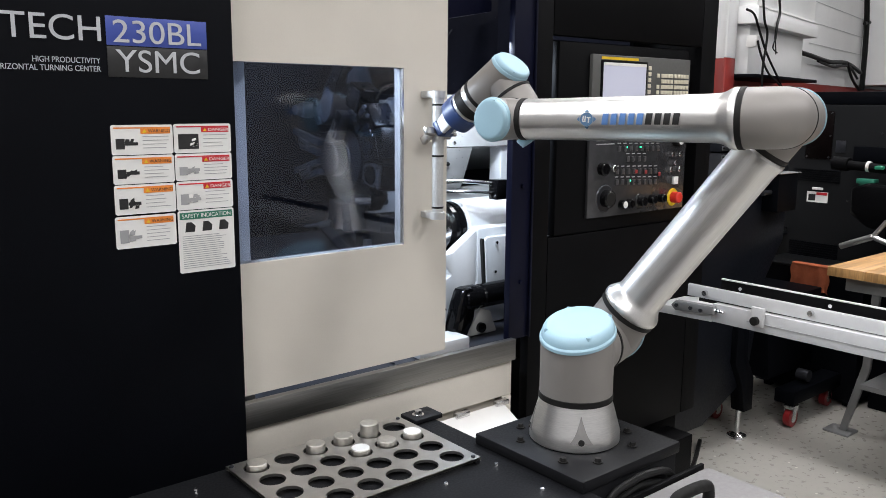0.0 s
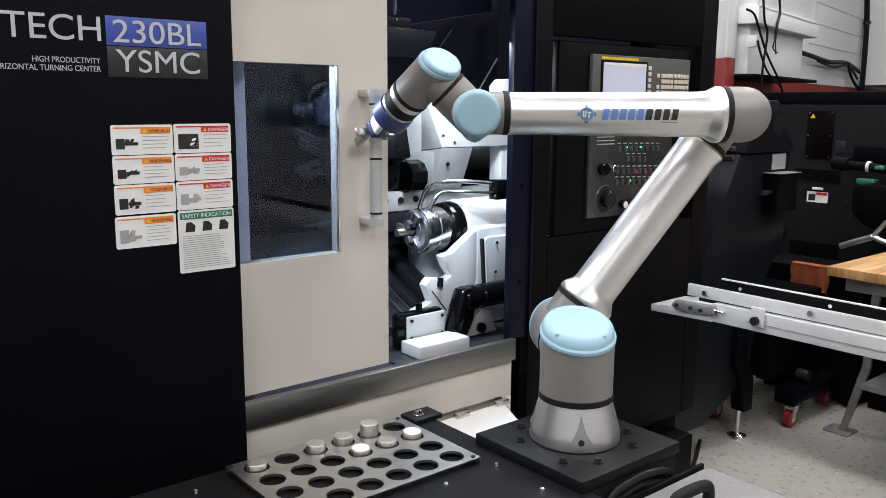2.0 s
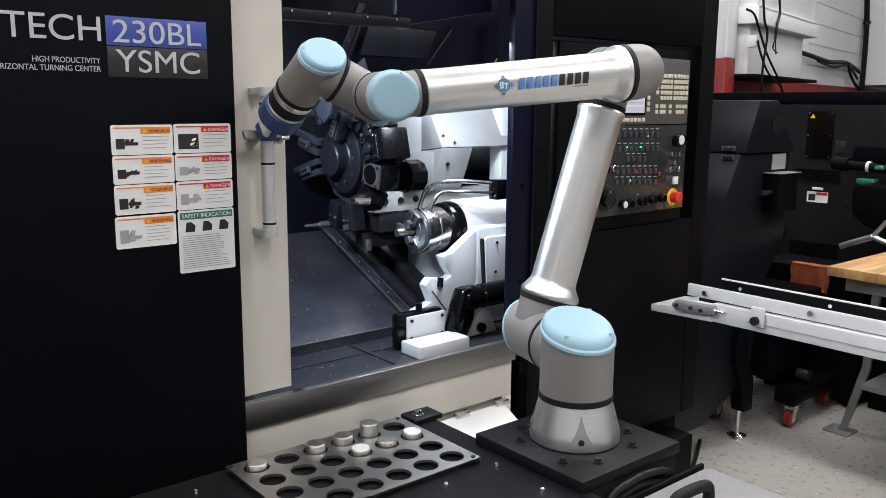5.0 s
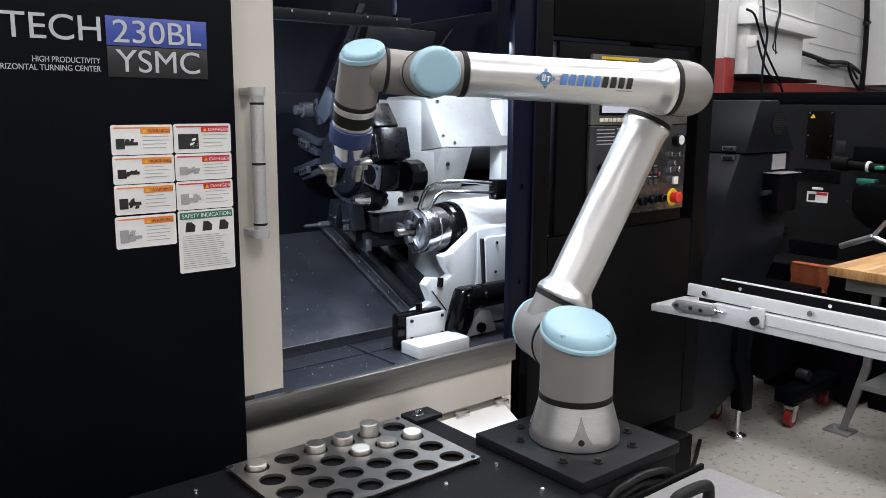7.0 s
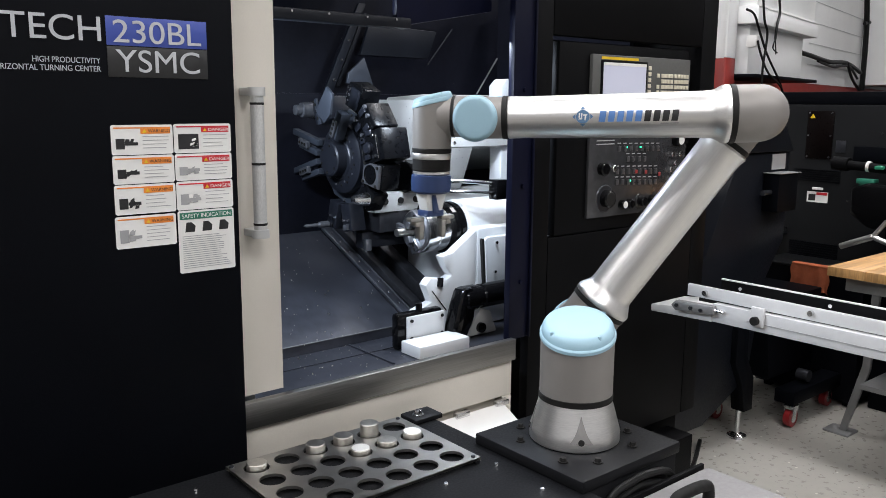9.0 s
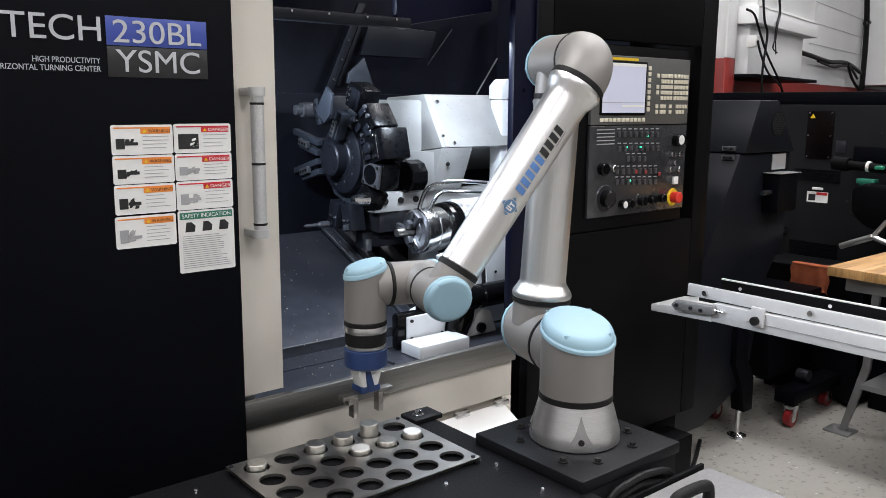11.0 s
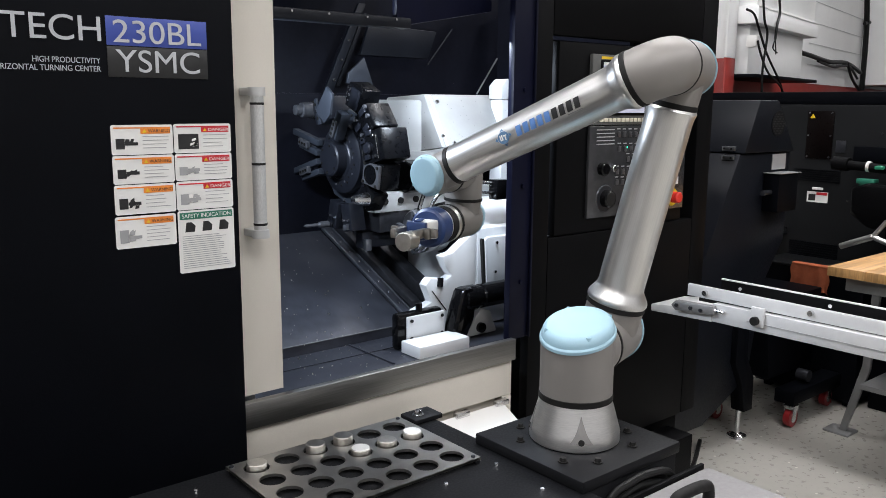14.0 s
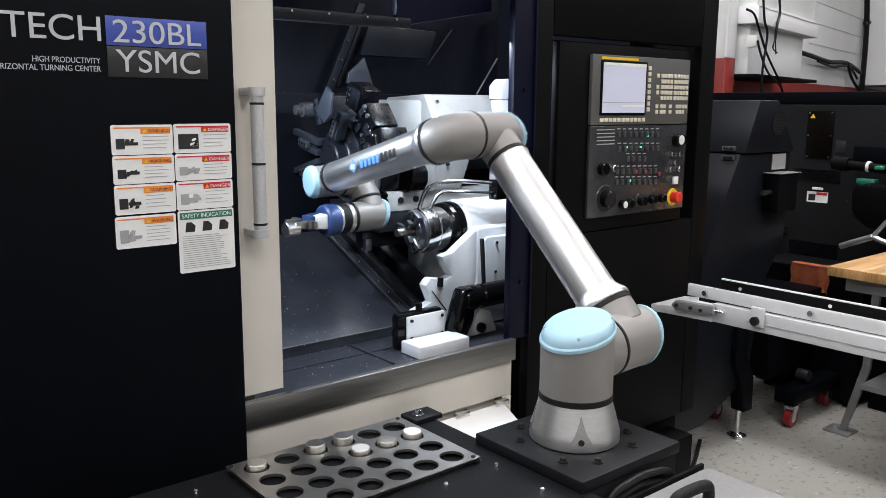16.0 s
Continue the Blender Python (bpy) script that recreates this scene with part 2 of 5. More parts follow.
for lx, ly in LAMPS:
    r = root("ceiling_light", pose(lx, ly, CEIL - 0.1), "long white ceiling light", "ceiling light", "ceiling lights")
    part("housing", box(-0.3, 0.3, -1.25, 1.25, 0, 0.1), M_WHITE, r)
    part("diffuser", box(-0.26, 0.26, -1.2, 1.2, -0.03, -0.001), M_LAMP, r)

# ---- lathe ----
M_POST = mat("light_grey_paint", (0.80, 0.81, 0.82), 0.5, var=0.05)
PL = 0.50    # face of the left casing
DY = 0.57    # face of the door
CY = 0.56    # face of the control casing
lathe_root = root("turning_center", pose(0, 0, 0), "black and cream turning center with an open working space", "lathe")


def casing():
    part("left_casing", box(-2.2, -0.514, PL, 1.9, 0.12, 2.15, 0.006), M_BLACK, lathe_root, "black left casing with name plate and labels")
    # Added strip, out of view, meant as a pale reflection for the door glass.
    part("casing_edge", box(-0.5135, -0.5125, PL + 0.012, DY - 0.012, 0.9, 2.1, 0), M_STEEL, lathe_root, "unseen grey strip added on the casing return to reflect in the window")
    # right casing: front frame round the recess of the control panel, and the outer side
    part("casing_stile", box(0.4255, 0.50, CY, CY + 0.035, 0.46, 2.02, 0.005), M_BLACK2, lathe_root)
    part("casing_side", box(1.238, 1.325, CY, 1.9, 0.46, 2.02, 0.005), M_BLACK2, lathe_root)
    part("casing_head", box(0.5005, 1.2375, CY, CY + 0.035, 1.776, 2.02, 0.005), M_BLACK2, lathe_root)
    part("casing_apron", box(0.5005, 1.2375, CY, CY + 0.035, 0.46, 1.187, 0.005), M_BLACK2, lathe_root)
    part("casing_recess", box(0.5005, 1.2375, CY + 0.12, CY + 0.15, 1.1875, 1.7755, 0), M_BLACK2, lathe_root)
    part("plinth", box(0.40, 1.30, CY + 0.06, 1.85, 0.0, 0.455, 0.006), M_BLACK2, lathe_root)
    part("coolant_drawer", box(0.45, 1.235, 0.50, 0.6115, 0.02, 0.40, 0.006), M_BLACK2, lathe_root)
    part("door_post", box(0.343, 0.4245, DY - 0.012, DY + 0.012, 0.90, 2.15, 0.004), M_NAVY, lathe_root, "dark blue post beside the door opening")
    part("post_lip", box(0.418, 0.4245, DY - 0.02, DY - 0.0125, 0.90, 2.15, 0.001), M_NAVY, lathe_root, "folded edge of the post")
    for z in (1.62, 1.35, 1.07):
        part("bolt", rod((0.385, DY - 0.0115, z), (0.385, DY - 0.019, z), 0.007), M_NAVY, lathe_root)
    part("sill_shelf", box(-0.5125, 0.347, 0.5525, 0.664, 0.849, 0.866, 0.002), M_SHEET, lathe_root)
    part("inner_post", box(-0.468, -0.430, 0.625, 0.64, 0.87, 2.04, 0.002), M_POST, lathe_root, "light grey inner post")
    part("roof", box(-0.513, 0.4245, PL + 0.03, 1.9, 2.05, 2.15, 0.004), M_BLACK, lathe_root)
    part("sill", box(-0.5125, 0.347, 0.53, 0.552, 0.849, 0.912, 0.003), M_STEEL, lathe_root, "brushed steel sill under the door")
    part("skirt", box(-0.5125, 0.345, 0.545, 0.60, 0.742, 0.8475, 0.002), M_CREAM, lathe_root, "cream lower front panel")
    part("skirt", box(-0.5125, -0.09, 0.545, 0.60, 0.05, 0.7415, 0.002), M_CREAM, lathe_root)
    part("skirt", box(0.31, 0.345, 0.545, 0.60, 0.05, 0.7415, 0.002), M_CREAM, lathe_root)
    part("slot_back", box(-0.0895, 0.3095, 0.575, 0.60, 0.05, 0.7415, 0.002), M_CREAM, lathe_root)
    fl = prism([(-0.08, 0), (0.305, 0), (0.305, 0.006), (-0.08, 0.006)], 0, -0.085, 0.002)
    ob = part("chip_flap", fl, M_WHITE, lathe_root, "open white flap on three hinges")
    ob.matrix_local = pose(0, 0.54, 0.722, 28, 0, 0)
    for x in (-0.02, 0.12, 0.27):
        part("hinge", box(x, x + 0.05, 0.525, 0.5445, 0.722, 0.738, 0.003), M_CHROME, lathe_root)


casing()


M_HANDLE = mat("knurled_grip", (0.56, 0.56, 0.55), 0.45, 0.5, var=0.05, grain=0.10, grain_scale=420, bump=0.0008, stretch=(1, 1, 0.4))
M_BRACKET = mat("cast_grey_bracket", (0.50, 0.50, 0.49), 0.45, 0.3, var=0.05)


def door():
    d = root("sliding_door", pose(0, 0, 0), "cream sliding machine door with a dark window", "door")
    x0, x1, z0, z1 = -0.72, 0.113, 0.915, 2.04
    wx0, wx1, wz0, wz1 = -0.60, -0.031, 1.223, 1.667
    f = box(x0, wx0, DY, DY + 0.035, z0, z1, 0.0)
    box(wx1, x1, DY, DY + 0.035, z0, z1, 0.0, f)
    box(wx0, wx1, DY, DY + 0.035, wz1, z1, 0.0, f)
    box(wx0, wx1, DY, DY + 0.035, z0, wz0, 0.0, f)
    part("panel", f, M_CREAM, d)
    g = part("window", box(wx0, wx1, DY + 0.004, DY + 0.012, wz0, wz1, 0), M_GLASS, d, "dark tinted window pane")
    g.visible_shadow = False
    part("window_trim", box(wx1 - 0.004, wx1 + 0.001, DY - 0.003, DY - 0.0005, wz0, wz1, 0), M_CHROME, d, "bright trim strip")
    hx = 0.042
    bar = rod((hx, 0.52, 1.295), (hx, 0.52, 1.603), 0.0145, 20)
    h = part("handle", bar, M_HANDLE, d, "knurled silver grip bar")
    for z in (1.288, 1.594):
        b = rod((hx, 0.52, z), (hx, 0.52, z + 0.018), 0.0185, 24)
        box(hx - 0.0175, hx + 0.0175, 0.522, 0.5695, z + 0.0005, z + 0.0175, 0.003, b)
        part("bracket", b, M_BRACKET, h, "rounded grey bracket")
    for z in (1.316, 1.447, 1.575):
        part("band", rod((hx, 0.52, z), (hx, 0.52, z + 0.005), 0.0152, 20), M_RUBBER, h)
    return d


the_door = door()


YZ = Matrix(((0, 1, 0, 0), (1, 0, 0, 0), (0, 0, 1, 0), (0, 0, 0, 1)))  # an outline in (y, z), pulled along x


def interior():
    """The working space: trough, sloping way cover, guards."""
    p = lathe_root
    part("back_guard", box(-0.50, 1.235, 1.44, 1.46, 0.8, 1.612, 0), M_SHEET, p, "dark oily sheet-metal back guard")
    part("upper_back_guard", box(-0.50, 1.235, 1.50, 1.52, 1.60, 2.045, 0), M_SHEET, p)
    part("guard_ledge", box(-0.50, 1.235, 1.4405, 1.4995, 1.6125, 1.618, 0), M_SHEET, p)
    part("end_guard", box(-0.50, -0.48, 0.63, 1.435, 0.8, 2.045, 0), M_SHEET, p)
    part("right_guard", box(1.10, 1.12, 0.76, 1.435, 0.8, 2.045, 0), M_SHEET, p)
    part("trough", box(-0.478, 1.09, 0.665, 0.907, 0.84, 0.866, 0.002), M_WAY, p, "dark chip trough with swarf")
    part("trough_seam", box(0.010, 0.016, 0.67, 0.90, 0.8665, 0.871, 0.001), M_WAY, p)
    part("trough_seam", box(-0.478, 0.20, 0.80, 0.804, 0.8665, 0.869, 0.001), M_WAY, p)
    part("way_cover", prism([(0.908, 0.84), (0.908, 0.893), (1.435, 1.128), (1.435, 0.84)], -0.478, 0.245, 0.002, None, YZ), M_WAY, p, "sloping dark way cover with swarf")
    part("cover_step", prism([(0.9, 0.8765), (0.9, 0.899), (0.915, 0.905), (1.435, 1.138), (1.435, 1.1285), (0.915, 0.8965)], 0.245, 0.29, 0.002, None, YZ), M_WAY, p)
    # Thin rods in a lighter colour than the cover follow its edges.
    for x0, x1, y0, y1 in ((0.250, 0.2505, 0.915, 1.42), (0.286, 0.2865, 0.915, 1.42)):
        part("cover_edge", rod((x0, y0, 0.9065 + 0.448 * (y0 - 0.915)), (x1, y1, 0.9065 + 0.448 * (y1 - 0.915)), 0.0022, 6), M_HOLDER, p, "thin lighter line along the cover edge")
    part("cover_edge", rod((-0.47, 0.9065, 0.8955), (0.245, 0.9065, 0.8955), 0.0018, 6), M_HOLDER, p)
    part("way_rail", prism([(0.95, 0.925), (0.955, 0.95), (1.43, 1.165), (1.43, 1.13)], 0.2905, 0.325, 0.004, None, YZ), M_DARKSTEEL, p)
    part("way_bed", prism([(0.93, 0.84), (0.93, 0.88), (1.43, 1.10), (1.43, 0.84)], 0.3255, 0.42, 0.002, None, YZ), M_WAY, p)
    part("way_rail", prism([(0.93, 0.89), (0.93, 0.945), (1.30, 1.10), (1.42, 1.15), (1.42, 1.10)], 0.375, 0.43, 0.006, None, YZ), M_DARKSTEEL, p)
    # bolted frame bars, folded panels and a gusset on the back guard
    bar = part("frame_bar", prism([(0.262, 1.615), (0.298, 1.615), (0.444, 1.93), (0.412, 1.93)], 1.424, 1.439, 0.002), M_PANELSHEET, p, "bolted sloping frame bar")
    for z in (1.66, 1.73, 1.80, 1.86):
        x = 0.28 + (z - 1.615) * 0.471
        part("bar_bolt", rod((x, 1.4238, z), (x, 1.419, z), 0.005, 8), M_CHROME, bar)
    part("frame_bar", prism([(0.330, 1.64), (0.347, 1.64), (0.468, 1.90), (0.450, 1.90)], 1.452, 1.475, 0.002), M_PANELSHEET, p)
    part("folded_panel", prism([(0.459, 1.862), (0.774, 1.852), (0.733, 1.749), (0.421, 1.751)], 1.430, 1.445, 0.003), M_PANELSHEET, p, "raised dark upper panel")
    part("gusset", prism([(0.423, 1.741), (0.460, 1.647), (0.347, 1.649), (0.3545, 1.685)], 1.408, 1.418, 0.001), M_BACKING, p, "blue-grey gusset plate")
    part("panel_fold", rod((0.8595, 1.44, 1.866), (0.7385, 1.44, 1.7275), 0.003, 6), M_PANELSHEET, p)
    part("frame_bar", rod((0.985, 1.43, 1.62), (1.095, 1.43, 1.765), 0.0035, 6), M_DARKALU0, p)
    part("door_track", box(-0.478, 0.05, 0.64, 0.68, 1.770, 1.797, 0.004), M_PANELSHEET, p, "dark door track with a bright edge")
    for x in (-0.30, -0.20, -0.09, 0.0):
        part("track_screw", rod((x, 0.6395, 1.790), (x, 0.636, 1.790), 0.003, 8), M_CHROME, p)
    part("roof_beam", prism([(0.006, 1.7727), (0.336, 1.8340), (0.336, 2.04), (0.006, 2.04)], 0.645, 0.665, 0.003), M_NAVY, p, "dark blue sloping beam")
    for k in range(9):
        a = k / 8
        part("screw", lathe([(0, 0.004), (0.004, 0.004), (0.005, 0)], 8, pose(0.267, 0.935 + 0.46 * a, 0.9145 + 0.206 * a)), M_CHROME, p)


def swarf():
    """Curls and flakes of metal left in the trough and on the cover."""
    rnd = random.Random(4)
    b = bmesh.new()
    for k in range(170):
        y = rnd.uniform(0.69, 1.38)
        x = rnd.choice((rnd.uniform(-0.25, 0.23), rnd.gauss(-0.03, 0.10), rnd.gauss(-0.2, 0.04)))
        if not -0.46 < x < 0.235:
            continue
        z = 0.868 if y < 0.9 else 0.8955 + 0.446 * (y - 0.908)
        s = rnd.uniform(0.0010, 0.0028)
        m = Matrix.Translation((x, y, z + s * 0.4)) @ Euler((rnd.uniform(0, 6), rnd.uniform(0, 6), rnd.uniform(0, 6))).to_matrix().to_4x4() @ Matrix.Diagonal((s * 1.8, s, s * 0.35, 1))
        bmesh.ops.create_cube(b, size=1, matrix=m)
    ob = link("swarf", b, M_SWARF, None, smooth=False)
    tagged(ob, "scattered bright metal chips on the dark guards", "swarf", kind="stuff")


def spindle_unit():
    p = root("spindle_unit", pose(0, 0, 0), "white sub spindle housing with a steel chuck", "spindle")
    cx, cy, cz = 0.292, 0.95, 1.180
    m = Matrix.Translation((cx, cy, cz)) @ Matrix.Rotation(radians(90), 4, "Y")
    part("chuck", lathe([(0.066, 0.013), (0.0705, 0.015), (0.072, 0.020), (0.072, 0.060), (0.0705, 0.0615), (0.072, 0.063), (0.072, 0.100), (0.068, 0.105), (0.068, 0.112)], 56, m), M_CHROME, p, "bright turned chuck body")
    part("chuck_face", lathe([(0.016, 0.018), (0.016, 0.0), (0.040, 0.0), (0.041, 0.003), (0.062, 0.003), (0.067, 0.008), (0.067, 0.0128)], 48, m), M_HOLDER, p, "dull steel chuck face")
    part("chuck_collar", lathe([(0.070, 0.112), (0.082, 0.115), (0.084, 0.128), (0.080, 0.130), (0.080, 0.136), (0.085, 0.138), (0.085, 0.156), (0.078, 0.160)], 48, m), M_GLOSS, p, "gloss black collar")
    for k in range(3):
        a = radians(30 + 120 * k)
        q = Matrix.Translation((cx, cy, cz)) @ Matrix.Rotation(a, 4, "X")
        b = prism([(-0.011, 0.020), (0.011, 0.020), (0.021, 0.069), (-0.021, 0.069)], 0, 0.018, 0.002, None, Matrix.Rotation(radians(-90), 4, "Z") @ Matrix.Translation((0, -0.018, 0)))
        jaw = part("jaw", joined(None, b, q), M_CHROME if k == 1 else M_HOLDER, p, "wedge-shaped chuck jaw")
        part("jaw_step", joined(None, box(-0.034, -0.0185, -0.010, 0.010, 0.017, 0.040, 0.002), q), M_HOLDER, jaw)
        for r in (0.047, 0.060):
            part("jaw_bolt", lathe([(0, 0.0015), (0.0052, 0.0015), (0.006, 0)], 14, q @ Matrix.Translation((-0.0182, 0, r)) @ Matrix.Rotation(radians(-90), 4, "Y")), M_RUBBER, jaw)
    part("gripped_part", rod((cx - 0.065, cy, cz), (cx + 0.01, cy, cz), 0.0125, 24), M_PART, p)
    part("barrel", lathe([(0.07, 0.158), (0.084, 0.160), (0.090, 0.168), (0.092, 0.76), (0.0, 0.76)], 64, m), M_ENAMEL, p, "white rounded spindle barrel")
    part("housing", prism([(0.455, 1.19), (1.05, 1.19), (1.05, 0.868), (0.455, 0.868)], 0.822, 1.20, 0.012), M_ENAMEL, p, "white enamelled spindle housing")
    part("saddle", prism([(0.454, 1.185), (0.40, 1.150), (0.356, 1.121), (0.3125, 1.1132), (0.331, 1.075), (0.352, 1.0486), (0.3315, 1.0393), (0.2678, 1.0503), (0.2478, 1.0297), (0.2725, 0.974), (0.2083, 0.953), (0.2083, 0.868), (0.454, 0.868)], 0.828, 0.864, 0.004), M_ENAMEL, p, "white notched saddle under the chuck")
    part("saddle_seam", rod((0.272, 0.8268, 1.010), (0.330, 0.8268, 0.940), 0.0018, 6), M_RUBBER, p)
    part("saddle_knob", rod((0.300, 0.822, 1.020), (0.306, 0.8275, 1.047), 0.010, 14), M_GLOSS, p)
    cover = part("side_cover", prism([(0.472, 1.150), (0.484, 1.160), (0.66, 1.160), (0.66, 0.93), (0.488, 0.93)], 0.806, 0.8215, 0.003), M_ENAMEL, p, "screwed white cover plate")
    part("cover_gasket", prism([(0.462, 1.156), (0.4715, 1.156), (0.4875, 0.93), (0.480, 0.93)], 0.810, 0.8215, 0.001), M_RUBBER, p)
    for x, z in ((0.52, 1.140), (0.62, 1.142), (0.515, 1.045), (0.52, 0.955)):
        part("bolt", rod((x, 0.8058, z), (x, 0.800, z), 0.005, 10), M_CHROME, cover)
    part("rear_cover", prism([(0.700, 1.29), (0.765, 1.29), (0.765, 1.596), (0.700, 1.596)], 0.98, 1.04, 0.004), M_ENAMEL, p, "tall white cover")
    part("rear_cover_cap", prism([(0.6945, 1.597), (0.765, 1.597), (0.765, 1.666), (0.7206, 1.6657), (0.6945, 1.6423)], 0.978, 1.042, 0.003), M_ENAMEL, p)
    return p


def turret():
    p = root("tool_turret", pose(0, 0, 0), "black tool turret with tool holders on its rim", "tool turret")
    cx, cy, cz = 0.15, 1.1555, 1.404
    centre = Matrix.Translation((cx, cy, cz))
    m = centre @ Matrix.Rotation(radians(90), 4, "Y")

    def at(phi):
        return centre @ Matrix.Rotation(radians(90 - phi), 4, "X")

    def block(name, phi, x0, x1, t0, t1, r0, r1, material, parent, bev=0.003):
        return part(name, joined(None, box(x0, x1, t0, t1, r0, r1, bev), at(phi)), material, parent)

    def bolt(name, phi, x, t, r, size, material, parent, h=0.006):
        return part(name, joined(None, rod((x, t, r), (x - h, t, r), size, 10), at(phi)), material, parent)

    hub = part("hub", lathe([(0, -0.040), (0.050, -0.040), (0.055, -0.036), (0.055, -0.004), (0.060, 0.0)], 40, m), M_TURRET, p, "round hub with bolts")
    for k in range(6):
        bolt("hub_bolt", 60 * k + 20, -0.0395, 0, 0.043, 0.004, M_RUBBER, hub, 0.003)
    disc = part("disc", lathe([(0, -0.004), (0.064, -0.004), (0.068, 0.0), (0.100, 0.002), (0.112, 0.008), (0.114, 0.030), (0.125, 0.034)], 56, m), M_TURRET, p, "dark steel indexing disc")
    for k in range(30):
        bolt("index_mark", 12 * k + (2 if k % 3 else 5), 0.003, 0, 0.078 + 0.008 * (k % 2), 0.0034, M_HOLDER if k % 3 == 0 else M_RUBBER, disc, 0.004)
    part("backing_disc", lathe([(0.10, 0.034), (0.152, 0.036), (0.156, 0.040), (0.156, 0.062), (0.10, 0.064)], 10, m), M_BACKING, p, "blue-grey backing disc with flats")
    part("drum", lathe([(0.120, 0.064), (0.130, 0.068), (0.130, 0.130), (0.10, 0.134)], 24, m), M_HEAD, p)
    # bars with clamp plates, on the far side
    for phi in (168, 195):
        h = block("holder", phi, 0.020, 0.085, -0.026, 0.026, 0.118, 0.172, M_TURRET, p)
        block("tool_bar", phi, -0.006, 0.018, -0.028, -0.008, 0.130, 0.295, M_BACKING, h, 0.002)
        block("tool_bar", phi, -0.006, 0.018, 0.006, 0.026, 0.130, 0.245, M_BACKING, h, 0.002)
        block("clamp_plate", phi, -0.020, -0.0065, -0.012, 0.012, 0.172, 0.232, M_HOLDER, h, 0.002)
        # Black discs put the dark of the plate's three holes into colour.
        for r in (0.185, 0.202, 0.219):
            bolt("clamp_hole", phi, -0.0205, 0, r, 0.0048, M_RUBBER, h, 0.002)
    # slotted box and a live spindle beside it
    h = block("holder", 108, -0.030, 0.070, -0.044, 0.030, 0.120, 0.196, M_TURRET, p, 0.005)
    block("slot_plate", 108, -0.040, -0.0305, 0.010, 0.024, 0.118, 0.204, M_BACKING, h, 0.002)
    # Black discs draw the dark openings of the slot plate.
    for r in (0.140, 0.162, 0.184):
        bolt("slot_hole", 108, -0.0405, 0.017, r, 0.005, M_RUBBER, h, 0.002)
    block("side_plate", 108, -0.034, 0.050, 0.0305, 0.046, 0.126, 0.196, M_TURRET, h, 0.003)
    sp = part("live_spindle", joined(None, lathe([(0.010, -0.075), (0.017, -0.072), (0.017, -0.052), (0.024, -0.050), (0.026, -0.02), (0.026, 0.05)], 24, Matrix.Translation((0, 0, 0.212)) @ Matrix.Rotation(radians(90), 4, "Y")), at(134)), M_HOLDER, p, "steel live spindle")
    part("spindle_ring", joined(None, lathe([(0.0265, -0.012), (0.029, -0.010), (0.029, 0.010), (0.0265, 0.012)], 24, Matrix.Translation((0, 0, 0.212)) @ Matrix.Rotation(radians(90), 4, "Y")), at(134)), M_RUBBER, sp)
    # bright slotted bar before the disc, and blocks on the near upper side
    h = block("holder", 62, -0.048, -0.012, -0.017, 0.017, 0.078, 0.168, M_BACKING, p, 0.003)
    block("slot_plate", 62, -0.056, -0.0485, -0.011, 0.011, 0.082, 0.138, M_HOLDER, h, 0.002)
    # Three holes of the bar, their dark drawn as black discs.
    for r in (0.094, 0.110, 0.126):
        bolt("slot_hole", 62, -0.0565, 0, r, 0.005, M_RUBBER, h, 0.002)
    h = block("holder", 66, 0.0, 0.072, -0.040, 0.036, 0.172, 0.250, M_HEAD, p, 0.004)
    block("ribbed_cover", 66, -0.010, -0.0005, -0.036, 0.006, 0.182, 0.245, M_TURRET, h, 0.003)
    for t in (0.016, 0.030):
        for r in (0.196, 0.214, 0.232):
            bolt("holder_bolt", 66, -0.0005, t, r, 0.0045, M_CHROME, h)
    part("cover_plate", joined(None, prism([(-0.03, 0.165), (0.030, 0.165), (0.042, 0.205), (0.018, 0.262), (-0.022, 0.262)], 0.118, 0.128, 0.003, None, Matrix.Rotation(radians(-90), 4, "Z") @ Matrix.Scale(-1, 4, (0, 1, 0))), at(54)), M_BACKING, p, "blue-grey bent cover plate")
    h = block("holder", 38, -0.006, 0.082, -0.045, 0.042, 0.140, 0.236, M_HEAD, p, 0.005)
    for t, r in ((-0.03, 0.165), (0.03, 0.165), (0.0, 0.225), (0.03, 0.23)):
        bolt("holder_bolt", 38, -0.006, t, r, 0.007, M_HOLDER, h, 0.008)
    h = block("holder", 14, -0.014, 0.086, -0.052, 0.044, 0.150, 0.268, M_HEAD, p, 0.007)
    for t, r in ((-0.034, 0.172), (0.026, 0.175), (0.026, 0.228), (-0.036, 0.222)):
        bolt("holder_bolt", 14, -0.014, t, r, 0.006, M_CHROME, h, 0.008)
    # Thin chrome strips paint the white highlights on this glossy block.
    block("glint_strip", 14, -0.018, -0.0145, -0.045, 0.030, 0.238, 0.2425, M_CHROME, h, 0.001)
    for tt, r0 in ((-0.040, 0.176), (0.012, 0.160), (0.030, 0.196)):
        block("cam_plate", 14, -0.022, -0.0145, tt, tt + 0.016, r0, r0 + 0.026, M_TURRET, h, 0.002)
    block("glint_strip", 14, -0.018, -0.0145, -0.030, -0.002, 0.158, 0.162, M_CHROME, h, 0.001)
    part("knob", joined(None, lathe([(0, -0.030), (0.014, -0.030), (0.018, -0.024), (0.018, -0.0145)], 24, Matrix.Translation((0, -0.006, 0.20)) @ Matrix.Rotation(radians(90), 4, "Y")), at(14)), M_TURRET, h)
